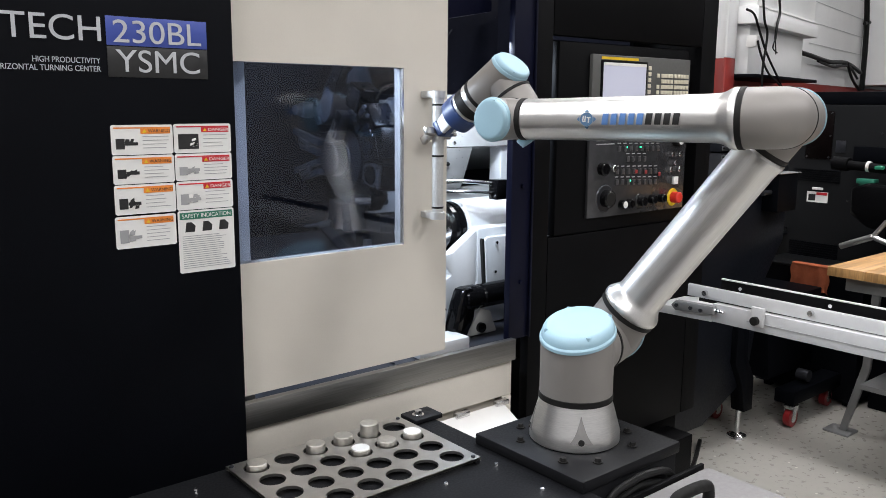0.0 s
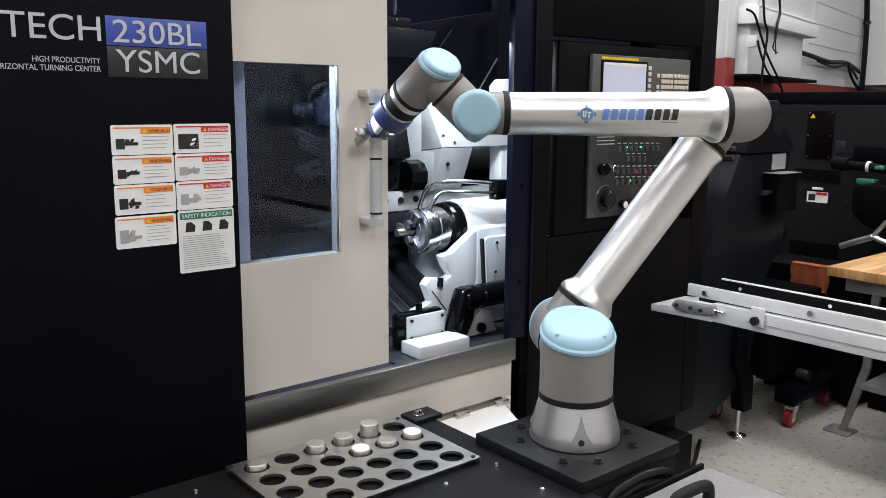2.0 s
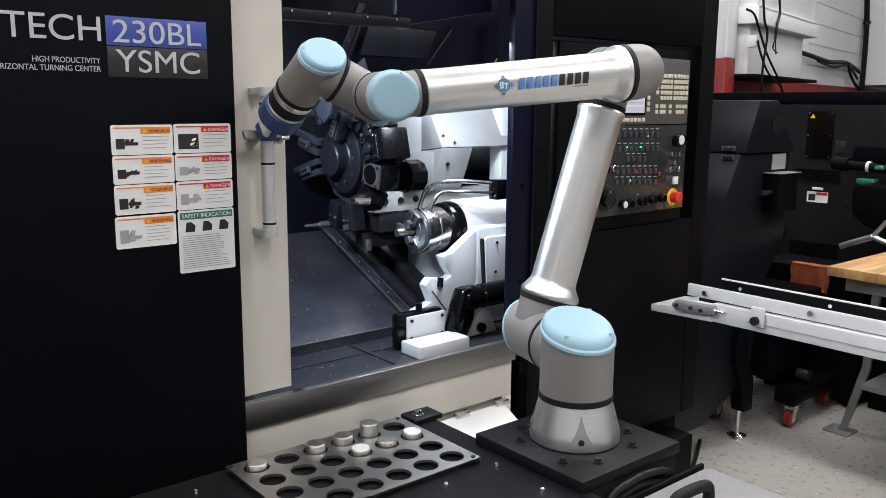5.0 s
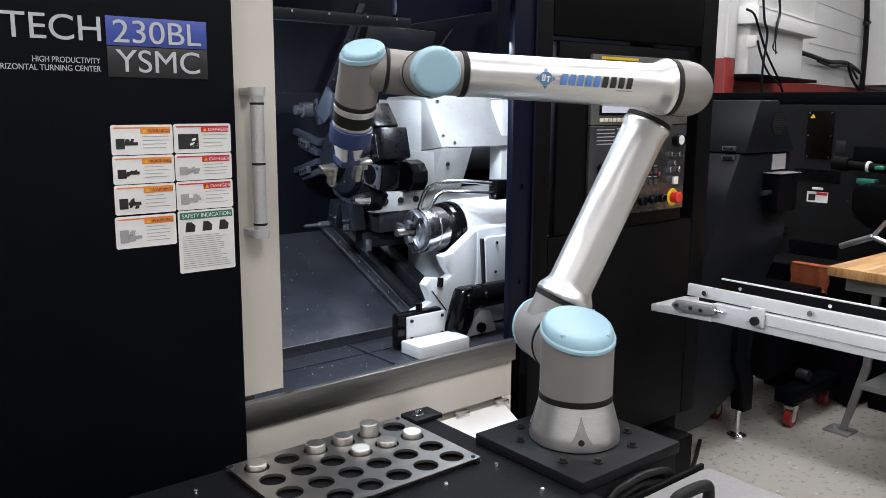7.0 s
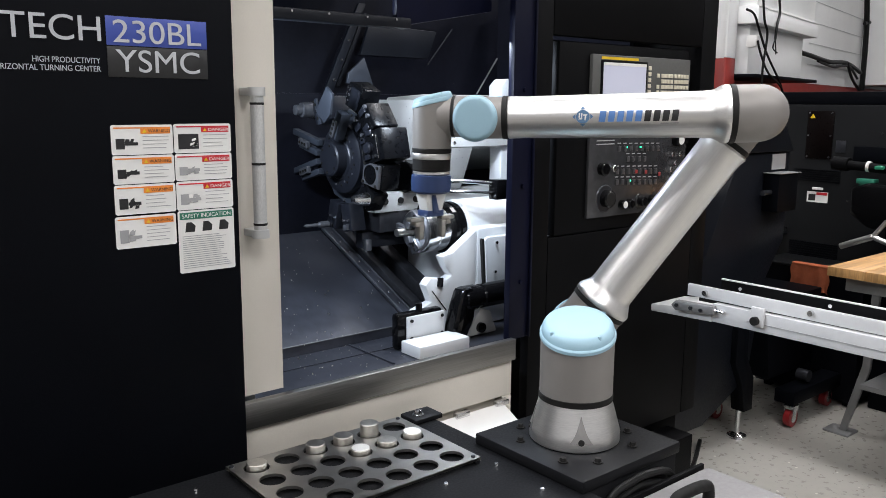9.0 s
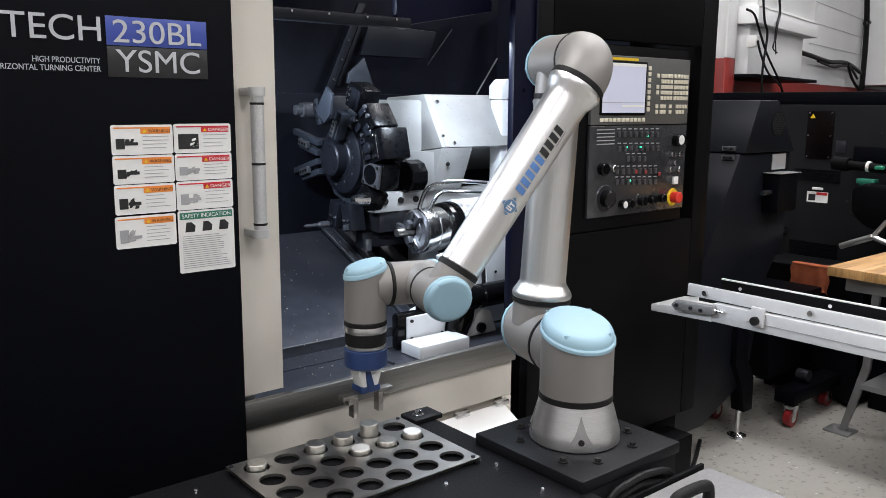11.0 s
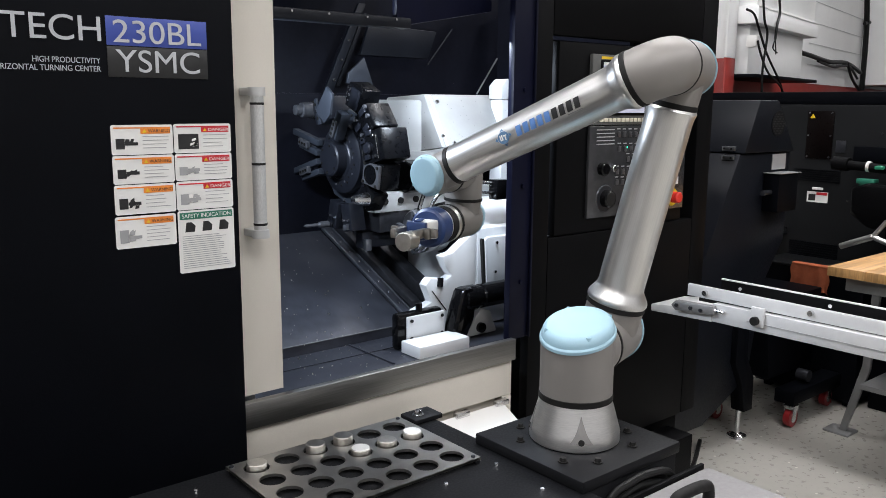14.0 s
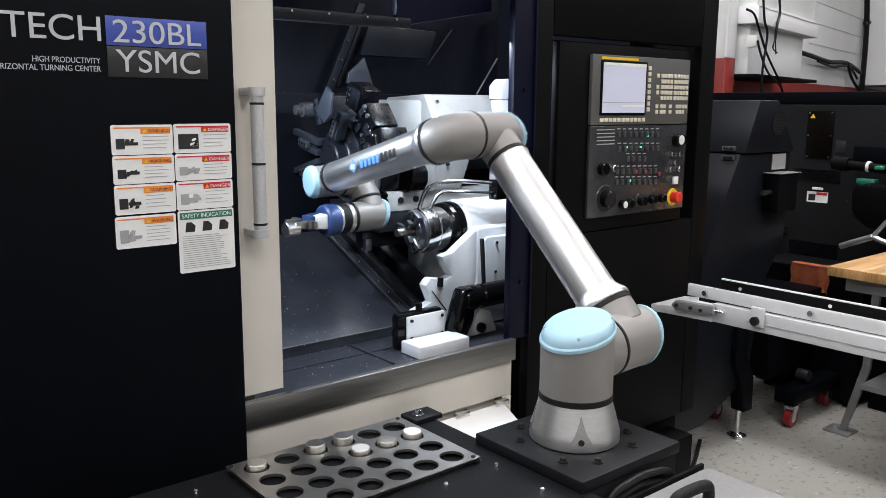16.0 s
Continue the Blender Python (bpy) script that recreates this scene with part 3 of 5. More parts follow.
    for tt, r0 in ((-0.038, 0.185), (-0.010, 0.150), (0.014, 0.196)):
        block("cam_plate", 38, -0.016, -0.0065, tt, tt + 0.020, r0, r0 + 0.030, M_TURRET, p, 0.002)
    for k in range(10):
        bolt("rim_bolt", 36 * k + 8, 0.035, 0, 0.140, 0.0045, M_HOLDER if k % 2 else M_RUBBER, p, 0.004)
    # square steel face with a bore
    h = block("holder", -11, 0.0, 0.066, -0.040, 0.040, 0.150, 0.244, M_HEAD, p, 0.005)
    block("face_plate", -11, -0.012, -0.0005, -0.036, 0.036, 0.155, 0.240, M_HOLDER, h, 0.003)
    part("bore", joined(None, lathe([(0, -0.0135), (0.025, -0.0135), (0.026, -0.016), (0.029, -0.016), (0.030, -0.0125)], 32, Matrix.Translation((0, 0, 0.197)) @ Matrix.Rotation(radians(90), 4, "Y")), at(-11)), M_HEAD, h)
    for t in (-0.029, 0.029):
        for r in (0.163, 0.231):
            bolt("face_bolt", -11, -0.0125, t, r, 0.005, M_RUBBER, h, 0.004)
    # short steel tool and two square holders below
    h = block("holder", -38, 0.005, 0.062, -0.034, 0.034, 0.140, 0.214, M_HEAD, p, 0.006)
    part("sleeve", joined(None, lathe([(0.006, -0.050), (0.012, -0.047), (0.017, -0.030), (0.020, -0.004), (0.022, 0.0045)], 24, Matrix.Translation((0, 0, 0.190)) @ Matrix.Rotation(radians(90), 4, "Y")), at(-38)), M_CHROME, h, "bright tool sleeve")
    for t in (-0.025, 0.026):
        bolt("holder_bolt", -38, 0.0045, t, 0.155, 0.0065, M_CHROME, h)
    for phi in (-79, -104):
        h = block("holder", phi, 0.0, 0.055, -0.026, 0.026, 0.146, 0.236, M_TURRET, p, 0.004)
        for t in (-0.013, 0.014):
            bolt("holder_bolt", phi, -0.0002, t, 0.200, 0.005, M_CHROME, h)
        block("clamp_block", phi, -0.010, -0.0005, -0.012, 0.014, 0.213, 0.232, M_HOLDER if phi == -79 else M_TURRET, h, 0.002)
    part("drill", joined(None, lathe([(0, -0.105), (0.005, -0.095), (0.006, -0.050), (0.010, -0.046), (0.011, -0.0105)], 14, Matrix.Translation((0, 0, 0.224)) @ Matrix.Rotation(radians(90), 4, "Y")), at(-104)), M_HOLDER, h, "worn steel drill")
    # white housing with a folded front, its cheek and drive cover
    part("housing", prism([(1.27, 1.60), (1.059, 1.6105), (0.961, 1.4395), (1.07, 1.425), (1.27, 1.33)], 0.42, 1.05, 0.005, None, YZ), M_ENAMEL2, p, "white turret housing spotted with coolant")
    part("lower_housing", prism([(1.27, 1.3295), (1.0705, 1.4245), (0.9635, 1.4385), (1.012, 1.32), (1.024, 1.296), (1.27, 1.296)], 0.4205, 0.555, 0.004, None, YZ), M_ENAMEL2, p)
    turn = Matrix.Rotation(radians(90), 4, "X")
    part("front_cheek", prism([(0.4195, -1.066), (0.372, -1.120), (0.345, -1.160), (0.335, -1.27), (0.4195, -1.27)], 1.295, 1.592, 0.006, None, turn), M_ENAMEL2, p, "white slanted cheek")
    part("lower_cheek", prism([(0.4195, -1.0), (0.372, -1.119), (0.345, -1.159), (0.4195, -1.159)], 1.295, 1.425, 0.004, None, turn), M_ENAMEL2, p)
    part("fold_strip", prism([(1.058, 1.6065), (0.962, 1.4445), (0.960, 1.4445), (1.055, 1.6075)], 0.436, 0.446, 0, None, YZ), M_ENAMEL, p)
    part("turret_neck", rod((0.284, cy, cz), (0.345, cy, cz), 0.095, 28), M_GLOSS, p)
    part("drive_cover", lathe([(0, 0), (0.050, 0), (0.054, 0.004), (0.054, 0.06)], 10, Matrix.Translation((0.325, 1.043, 1.345)) @ Matrix.Rotation(radians(90), 4, "Y")), M_GLOSS, p, "black ten-sided drive cover")
    part("slide", box(0.215, 1.05, 1.05, 1.095, 1.232, 1.2945, 0.004), M_ENAMEL0, p)
    for x in (0.254, 0.316, 0.378):
        part("slide_bolt", rod((x, 1.0495, 1.268), (x, 1.043, 1.268), 0.0105, 12), M_RUBBER, p)
    part("slide_rail", box(0.24, 1.05, 1.06, 1.18, 1.165, 1.2315, 0.003), M_DARKSTEEL, p)
    part("rail_end", box(0.205, 0.228, 1.085, 1.105, 1.105, 1.142, 0.003), M_DARKALU0, p, "small bright end block")
    part("rail_carriage", box(0.205, 0.44, 1.108, 1.15, 1.110, 1.164, 0.004), M_TURRET, p)
    for x, z in ((0.462, 1.585), (0.80, 1.595), (0.437, 1.475), (0.475, 1.452)):
        y = 1.059 - (1.6105 - z) * 0.573
        part("bolt", lathe([(0, 0.006), (0.006, 0.006), (0.007, 0)], 10, pose(x, y, z, 60)), M_CHROME, p)
    part("bolt", lathe([(0, 0.006), (0.006, 0.006), (0.007, 0)], 10, pose(0.462, 0.985, 1.385, 112)), M_RUBBER, p)
    return p


M_SWARF = mat("metal_chips", (0.75, 0.70, 0.60), 0.3, 1.0, var=0.1)
M_GLOSS = mat("gloss_black", (0.004, 0.004, 0.0045), 0.11, var=0.1, spec=0.25)
M_TURRET = mat("blackened_steel", (0.015, 0.017, 0.024), 0.36, 0.3, var=0.2, grain=0.1, grain_scale=80)
M_ENAMEL2 = mat("cream_enamel", (0.33, 0.328, 0.32), 0.42, var=0.08, grain=0.03, grain_scale=30, specks=(60, 0.085, (0.12, 0.12, 0.13)))
M_ENAMEL0 = mat("worn_enamel", (0.42, 0.42, 0.41), 0.35, var=0.15)
interior()
swarf()
spindle_unit()
turret()


def bed_parts():
    r = root("swing_arm", pose(0, 0, 0), "gloss black swing arm with a motor", "machine arm")
    part("motor", lathe([(0, 0), (0.036, 0), (0.040, 0.005), (0.040, 0.05), (0.034, 0.054), (0.034, 0.075), (0.038, 0.08), (0.038, 0.24)], 32, Matrix.Translation((0.318, 0.745, 0.992)) @ Matrix.Rotation(radians(90), 4, "Y")), M_GLOSS, r)
    part("arm", prism([(0.262, 0.868), (0.318, 0.868), (0.352, 0.93), (0.362, 1.0), (0.345, 1.032), (0.305, 1.03), (0.285, 0.98), (0.268, 0.92)], 0.715, 0.765, 0.012), M_GLOSS, r)
    part("foot", prism([(0.33, 0.868), (0.47, 0.868), (0.44, 0.94), (0.40, 0.955)], 0.74, 0.79, 0.006), M_ENAMEL0, r)
    part("foot_knob", rod((0.395, 0.7395, 0.893), (0.395, 0.728, 0.893), 0.016, 18), M_GLOSS, r)
    r = root("parts_box", pose(0, 0, 0), "white box beside a screwed cover plate", "box")
    part("box", box(0.092, 0.278, 0.655, 0.745, 0.867, 0.903, 0.003), M_ENAMEL, r)
    pl = part("cover_plate", box(0.121, 0.262, 0.752, 0.760, 0.867, 0.966, 0.003), M_ENAMEL, r)
    for x in (0.135, 0.25):
        for z in (0.9, 0.953):
            part("screw", rod((x, 0.7515, z), (x, 0.747, z), 0.005, 10), M_RUBBER, pl)
    part("guard", box(0.092, 0.262, 0.763, 0.795, 0.867, 0.975, 0.010), M_GLOSS, r)
    part("knob", rod((0.18, 0.775, 0.975), (0.18, 0.775, 0.995), 0.010, 14), M_GLOSS, r)
    r = root("coolant_pipe", pose(0, 0, 0), "bent steel coolant pipes on the spindle housing", "pipe")
    part("pipe", tube_path([(0.325, 0.96, 1.25), (0.345, 0.94, 1.315), (0.40, 0.89, 1.338), (0.513, 0.825, 1.330)], 0.007), M_CHROME, r)
    part("pipe", tube_path([(0.345, 0.93, 1.25), (0.37, 0.91, 1.30), (0.42, 0.87, 1.306), (0.513, 0.822, 1.300)], 0.006), M_CHROME, r)
    part("bracket", box(0.514, 0.560, 0.80, 0.84, 1.278, 1.342, 0.004), M_GLOSS, r)


bed_parts()

# ---- table, tray, parts ----
TZ = 0.855


def table():
    t = root("machine_table", pose(0, 0, 0), "black steel table in front of the lathe", "table")
    part("top", box(-1.5, -0.132, -0.9, 0.365, TZ - 0.012, TZ, 0.002), M_PLATE, t)
    part("body", box(-1.45, -0.16, -0.85, 0.34, 0.0, TZ - 0.0125, 0.004), M_PLATE, t)
    for x, y in ((-0.712, 0.316), (-0.189, 0.041), (-0.326, 0.037), (-0.197, -0.096)):
        part("screw", lathe([(0, 0.003), (0.004, 0.003), (0.005, 0)], 12, pose(x, y, TZ)), M_CHROME, t)
    t2 = root("corner_bracket", pose(-0.164, 0.334, TZ), "black corner bracket with a bolt", "bracket")
    part("plate", box(-0.03, 0.05, -0.03, 0.03, 0.0, 0.012, 0.003), M_PLATE, t2)
    part("bolt", lathe([(0, 0.022), (0.008, 0.022), (0.009, 0.012), (0.014, 0.0125)], 16), M_CHROME, t2)


table()
TRAY_Z = 0.868
COLS = [-0.590 + 0.0672 * i for i in range(6)]
ROWS = [0.306 - 0.0667 * i for i in range(4)]


def tray():
    """A steel plate with through holes, made cell by cell."""
    t = root("parts_tray", pose(0, 0, 0), "brushed steel tray with rows of round holes", "tray")
    b = bmesh.new()
    R, N = 0.0255, 32
    x_lo, x_hi, y_hi = -0.636, -0.212, 0.346
    xs = [x_lo] + [(a + c) / 2 for a, c in zip(COLS, COLS[1:])] + [x_hi]
    ys = [y_hi] + [(a + c) / 2 for a, c in zip(ROWS, ROWS[1:])] + [ROWS[-1] - 0.04]
    for z, flip in ((TRAY_Z, False), (TRAY_Z - 0.006, True)):
        for i, cx in enumerate(COLS):
            for j, cy in enumerate(ROWS):
                x0, x1, y0, y1 = xs[i], xs[i + 1], ys[j + 1], ys[j]
                inner, outer = [], []
                for k in range(N):
                    a = 2 * math.pi * k / N + math.pi / N
                    c, s = math.cos(a), math.sin(a)
                    inner.append(b.verts.new((cx + R * c, cy + R * s, z)))
                    tx = ((x1 - cx) / c if c > 0 else (x0 - cx) / c) if abs(c) > 1e-6 else 9
                    ty = ((y1 - cy) / s if s > 0 else (y0 - cy) / s) if abs(s) > 1e-6 else 9
                    q = min(tx, ty)
                    outer.append(b.verts.new((cx + q * c, cy + q * s, z)))
                for k in range(N):
                    kk = (k + 1) % N
                    b.faces.new((inner[k], outer[k], outer[kk], inner[kk]))
                for k in range(N):
                    kk = (k + 1) % N
                    dx = abs(outer[k].co.x - outer[kk].co.x) > 1e-5 and abs(outer[k].co.y - outer[kk].co.y) > 1e-5
                    if dx:
                        corner = b.verts.new((x1 if outer[k].co.x > cx else x0, y1 if outer[k].co.y > cy else y0, z))
                        b.faces.new((outer[k], corner, outer[kk]))
                if not flip:
                    for k in range(N):
                        kk = (k + 1) % N
                        b.faces.new((inner[k], inner[kk], b.verts.new((inner[kk].co.x, inner[kk].co.y, z - 0.006)), b.verts.new((inner[k].co.x, inner[k].co.y, z - 0.006))))
    bmesh.ops.remove_doubles(b, verts=b.verts[:], dist=0.00002)
    part("plate", b, M_TRAY, t)
    e = box(x_hi, x_hi + 0.003, ys[-1], y_hi, TRAY_Z - 0.008, TRAY_Z, 0)
    box(x_lo, x_hi, y_hi, y_hi + 0.003, TRAY_Z - 0.008, TRAY_Z, 0, e)
    part("edge", e, M_TRAY, t)
    part("spacer", box(x_lo + 0.004, x_lo + 0.01, ys[-1], y_hi - 0.004, TZ, TRAY_Z - 0.0061, 0), M_PLATE, t)
    part("spacer", box(x_hi - 0.01, x_hi - 0.001, ys[-1], y_hi - 0.004, TZ, TRAY_Z - 0.0061, 0), M_PLATE, t)
    for x, y in ((-0.628, 0.338), (-0.22, 0.338), (-0.222, 0.076)):
        part("screw", lathe([(0, 0.003), (0.004, 0.003), (0.005, 0)], 12, pose(x, y, TRAY_Z)), M_DARKSTEEL, t)


tray()


M_FACED = mat("freshly_faced_metal", (0.82, 0.81, 0.78), 0.5, 0.6, var=0.03)


def workpiece(x, y, z, top, faced=False):
    w = root("workpiece", pose(x, y, z), "turned metal slug sitting in the tray", "workpiece", "slugs in the tray")
    part("slug", lathe([(0, 0), (0.0195, 0), (0.0205, 0.001), (0.0205, top - 0.0015), (0.0190, top), (0, top)], 40), M_PART, w)
    if faced:
        part("faced_end", lathe([(0, top + 0.0006), (0.0185, top + 0.0006), (0.0188, top)], 40), M_FACED, w, "freshly faced bright end")
    return w


for x, y, top in ((COLS[0], ROWS[0], 0.021), (COLS[2], ROWS[0], 0.025), (COLS[3], ROWS[0], 0.025), (COLS[3], ROWS[1], 0.019), (COLS[4], ROWS[1], 0.020), (COLS[5], ROWS[1], 0.021)):
    workpiece(x, y, TZ, top + 0.004, (x, y) in ((COLS[3], ROWS[1]), (COLS[5], ROWS[1])))
carried = workpiece(COLS[4], ROWS[0], TZ, 0.040)
tagged(carried, "turned metal slug lifted by the gripper", "workpiece")


# ---- robot ----
BZ = 0.88
robot = root("industrial_robot", pose(0, 0, BZ), "six-axis robot arm in silver and grey with pale blue caps", "robot arm")
D1, A2, A3, D4, D5 = 0.1807, 0.6127, 0.57155, 0.17415, 0.11985
SO, FO = 0.1746, 0.039


def cap(parent, r, z, tilt, m=None, depth=0.02):
    """Pale blue cap on a housing's slanted end, with three screws."""
    k = -math.tan(radians(tilt))
    prof = [(r * 1.0, z - 0.004), (r * 1.035, z - 0.003), (r * 1.035, z + 0.003), (r * 1.01, z + 0.0055)] + [(r * (0.80 + 0.19 * math.cos(radians(a))), z + 0.006 + (depth - 0.006) * math.sin(radians(a))) for a in range(0, 91, 15)] + [(r * 0.55, z + depth), (0, z + depth)]
    c = part("cap", lathe(prof, 48, m, None, -k), M_CAP, parent, "pale blue plastic cap")
    for a in (40, 130, 220, 310) if r > 0.07 else (70, 190, 310):
        x, y = r * 0.885 * math.cos(radians(a)), r * 0.885 * math.sin(radians(a))
        q = pose(x, y, z + depth * 0.80 - k * x)
        w, h = r * 0.062, depth * 0.16
        rim = lathe([(w, -0.009), (w, h * 0.8), (w * 0.92, h), (w * 0.72, h), (w * 0.68, -0.001), (0, -0.001)], 16, (m @ q) if m else q)
        pocket = part("screw_pocket", rim, M_CAP, c)
        part("cap_screw", lathe([(0, 0.0012), (w * 0.5, 0.0012), (w * 0.56, -0.0008)], 10, (m @ q) if m else q), M_HOLDER, pocket)
    return c


def housing_mesh(r, lo, hi, tilt, port, rp, bm=None, m=None):
    """Main drum along z from lo to a slanted top at hi, with a side port along x."""
    k = math.tan(radians(tilt))
    b = lathe([(r, lo), (r, hi * 0.0), (r, hi)], 48, None, None, k, 0.0001)
    lathe([(rp, 0.4 * rp), (rp, port)], 48, Matrix.Rotation(radians(90), 4, "Y"), b)
    return joined(bm, b, m)


RB = 0.0955
# Pocket patches lie on the cone; a darker metal paints in their recess shade.
M_POCKET_SHADE = mat("pocket_shade", (0.34, 0.33, 0.32), 0.5, 0.9, var=0.1)
base = part("base", lathe([(RB - 0.004, 0.0), (RB, 0.003), (RB, 0.022), (0.092, 0.034), (0.079, 0.080), (0.0765, 0.090), (0.07, 0.090)], 64), M_ALUZ, robot, "silver cast base flange")
for k in range(4):
    a = radians(45 + 90 * k)
    q = Matrix.Rotation(a - radians(180 - 5), 4, "Z")
    nb = bmesh.new()
    grid = []
    for z, w in ((0.021, 0.024), (0.028, 0.0185), (0.036, 0.0135), (0.046, 0.0092), (0.056, 0.0058), (0.066, 0.0028), (0.075, 0.0006)):
        rz = float(np.interp(z, [0.022, 0.034, 0.080], [RB, 0.092, 0.079])) + 0.0006
        grid.append([nb.verts.new((w * k2 / 3, -math.sqrt(rz * rz - (w * k2 / 3) ** 2), z)) for k2 in range(-3, 4)])
    for ga, gb2 in zip(grid, grid[1:]):
        for k2 in range(6):
            nb.faces.new((ga[k2], ga[k2 + 1], gb2[k2 + 1], gb2[k2]))
    nb = joined(None, nb, q)
    part("bolt_pocket", nb, M_POCKET_SHADE, base, "flared bolt pocket, its shade put into a darker metal colour")
    part("pocket_bolt", lathe([(0, 0.0014), (0.0055, 0.0014), (0.0065, 0)], 16, q @ pose(0, -0.0955, 0.0245, 72)), M_RUBBER, base)

shoulder = part("shoulder", housing_mesh(0.077, -0.080, 0.045, 16, 0.088, 0.066), M_GREY, robot, "grey cast shoulder housing")
part("seal_ring", lathe([(0.0765, -0.092), (0.0785, -0.091), (0.0785, -0.079), (0.0765, -0.078)], 48), M_RUBBER, shoulder)
cap(shoulder, 0.077, 0.047, 16, None, 0.026)

RX = Matrix.Rotation(radians(90), 4, "Y")
upper = part("upper_arm", housing_mesh(0.066, -0.080, 0.052, 14, 0.078, 0.064), M_GREY, robot, "grey shoulder drum of the upper arm")
part("seal_ring", lathe([(0.066, -0.086), (0.068, -0.085), (0.068, -0.079), (0.066, -0.078)], 48), M_RUBBER, upper)
cap(upper, 0.066, 0.054, 14)
part("seal_ring", lathe([(0.064, 0.076), (0.0665, 0.077), (0.0665, 0.087), (0.064, 0.088)], 48, RX), M_RUBBER, upper)
part("tube", lathe([(0.066, 0.088), (0.0675, 0.091), (0.0675, 0.097), (0.0655, 0.102), (0.0565, 0.116), (0.0532, 0.122), (0.0520, 0.130), (0.0508, A2 - 0.11), (0.0520, A2 - 0.098), (0.0545, A2 - 0.088), (0.052, A2 - 0.083)], 56, RX), M_ALU, upper, "brushed aluminium tube")
part("seal_ring", lathe([(0.050, A2 - 0.083), (0.0525, A2 - 0.082), (0.0525, A2 - 0.072), (0.050, A2 - 0.071)], 48, RX), M_RUBBER, upper)
ELB = Matrix.Translation((A2, 0, 0)) @ Matrix.Scale(-1, 4, (1, 0, 0))
part("elbow_drum", housing_mesh(0.057, -0.080, 0.045, 14, 0.074, 0.051, None, ELB), M_GREY, upper, "grey elbow drum")
k14 = Matrix.Translation((A2, 0, 0)) @ Matrix.Rotation(radians(180), 4, "Z")
cap(upper, 0.057, 0.047, 14, k14)


def bend_mesh(r0, r1, depth, length, seg=48, n=14):
    """Grey elbow: from the seam at +z it sweeps round a quarter turn into the tube along +x."""
    b = bmesh.new()
    rings = []
    for i in range(n + 1):
        a = math.pi / 2 * i / n
        r = r0 + (r1 - r0) * i / n
        o = Vector((length - length * math.cos(a), 0, depth - depth * math.sin(a)))
        out = Vector((-math.cos(a), 0, -math.sin(a)))
        rings.append([b.verts.new(o + r * math.cos(2 * math.pi * k / seg) * out + Vector((0, r * math.sin(2 * math.pi * k / seg), 0))) for k in range(seg)])
    for a, c in zip(rings, rings[1:]):
        for k in range(seg):
            b.faces.new((a[k], a[(k + 1) % seg], c[(k + 1) % seg], c[k]))
    return b


fore = part("forearm", bend_mesh(0.058, 0.057, 0.056, 0.058), M_GREY, robot, "grey rounded elbow of the forearm")
part("seal_ring", lathe([(0.0565, 0.052), (0.059, 0.0545), (0.059, 0.0600), (0.0575, 0.061)], 48), M_RUBBER, fore)
part("seal_ring", lathe([(0.0565, 0.056), (0.0585, 0.057), (0.0585, 0.067), (0.0565, 0.068)], 48, RX), M_RUBBER, fore)
ftube = part("tube", lathe([(0.057, 0.068), (0.0580, 0.071), (0.0580, 0.077), (0.0560, 0.083), (0.0492, 0.096), (0.0472, 0.104), (0.0462, 0.125), (0.0428, A3 - 0.10), (0.0435, A3 - 0.068), (0.042, A3 - 0.066)], 56, RX), M_ALU, fore, "brushed aluminium tube with printed name")
part("seal_ring", lathe([(0.0425, A3 - 0.066), (0.0445, A3 - 0.065), (0.0445, A3 - 0.055), (0.0425, A3 - 0.054)], 48, RX), M_RUBBER, fore)
WM = Matrix.Translation((A3, 0, 0)) @ Matrix.Rotation(radians(180), 4, "Y")
part("wrist_drum", housing_mesh(0.046, -0.054, 0.031, 12, 0.056, 0.043, None, WM), M_GREY, fore, "grey wrist drum")
cap(fore, 0.046, 0.033, 12, WM, 0.018)

# printed marks on the forearm, wrapped on the tube
M_BADGE = mat("badge_blue", (0.10, 0.20, 0.34), 0.4, var=0.02)
def wrapped(ob, x_mid, r):
    """Lay a flat print (x along the tube, y up) round the tube."""
    for v in ob.data.vertices:
        a, rr = v.co.y / r, r + v.co.z
        v.co = Vector((x_mid - v.co.x, rr * math.sin(a), -rr * math.cos(a)))


def bar_print(x0, x1, y0, y1, slant=0.0):
    b = bmesh.new()
    n = 5
    lo = [b.verts.new((x0 + slant * i / n, y0 + (y1 - y0) * i / n, 0)) for i in range(n + 1)]
    hi = [b.verts.new((x1 + slant * i / n, y0 + (y1 - y0) * i / n, 0)) for i in range(n + 1)]
    for i in range(n):
        b.faces.new((lo[i], hi[i], hi[i + 1], lo[i + 1]))
    return b


PRINT_R = 0.0470
for k in range(9):
    x = 0.0175 * k
    ob = part("print_bar", bar_print(x, x + 0.0125, -0.011, 0.011, 0.003), M_LOGOBLUE if k < 5 else M_INK, ftube)
    wrapped(ob, 0.322, PRINT_R)
ob = part("print_line", bar_print(0.12, 0.155, -0.0165, -0.0145), M_INKGREY, ftube)
wrapped(ob, 0.322, PRINT_R)
b = bmesh.new()
b.faces.new([b.verts.new((0.0135 * math.cos(math.pi * k / 16), 0.0135 * math.sin(math.pi * k / 16), 0)) for k in range(32)])
ob = part("badge_disc", b, M_BADGE, ftube, "round steel-blue badge")
wrapped(ob, 0.353, PRINT_R + 0.0002)
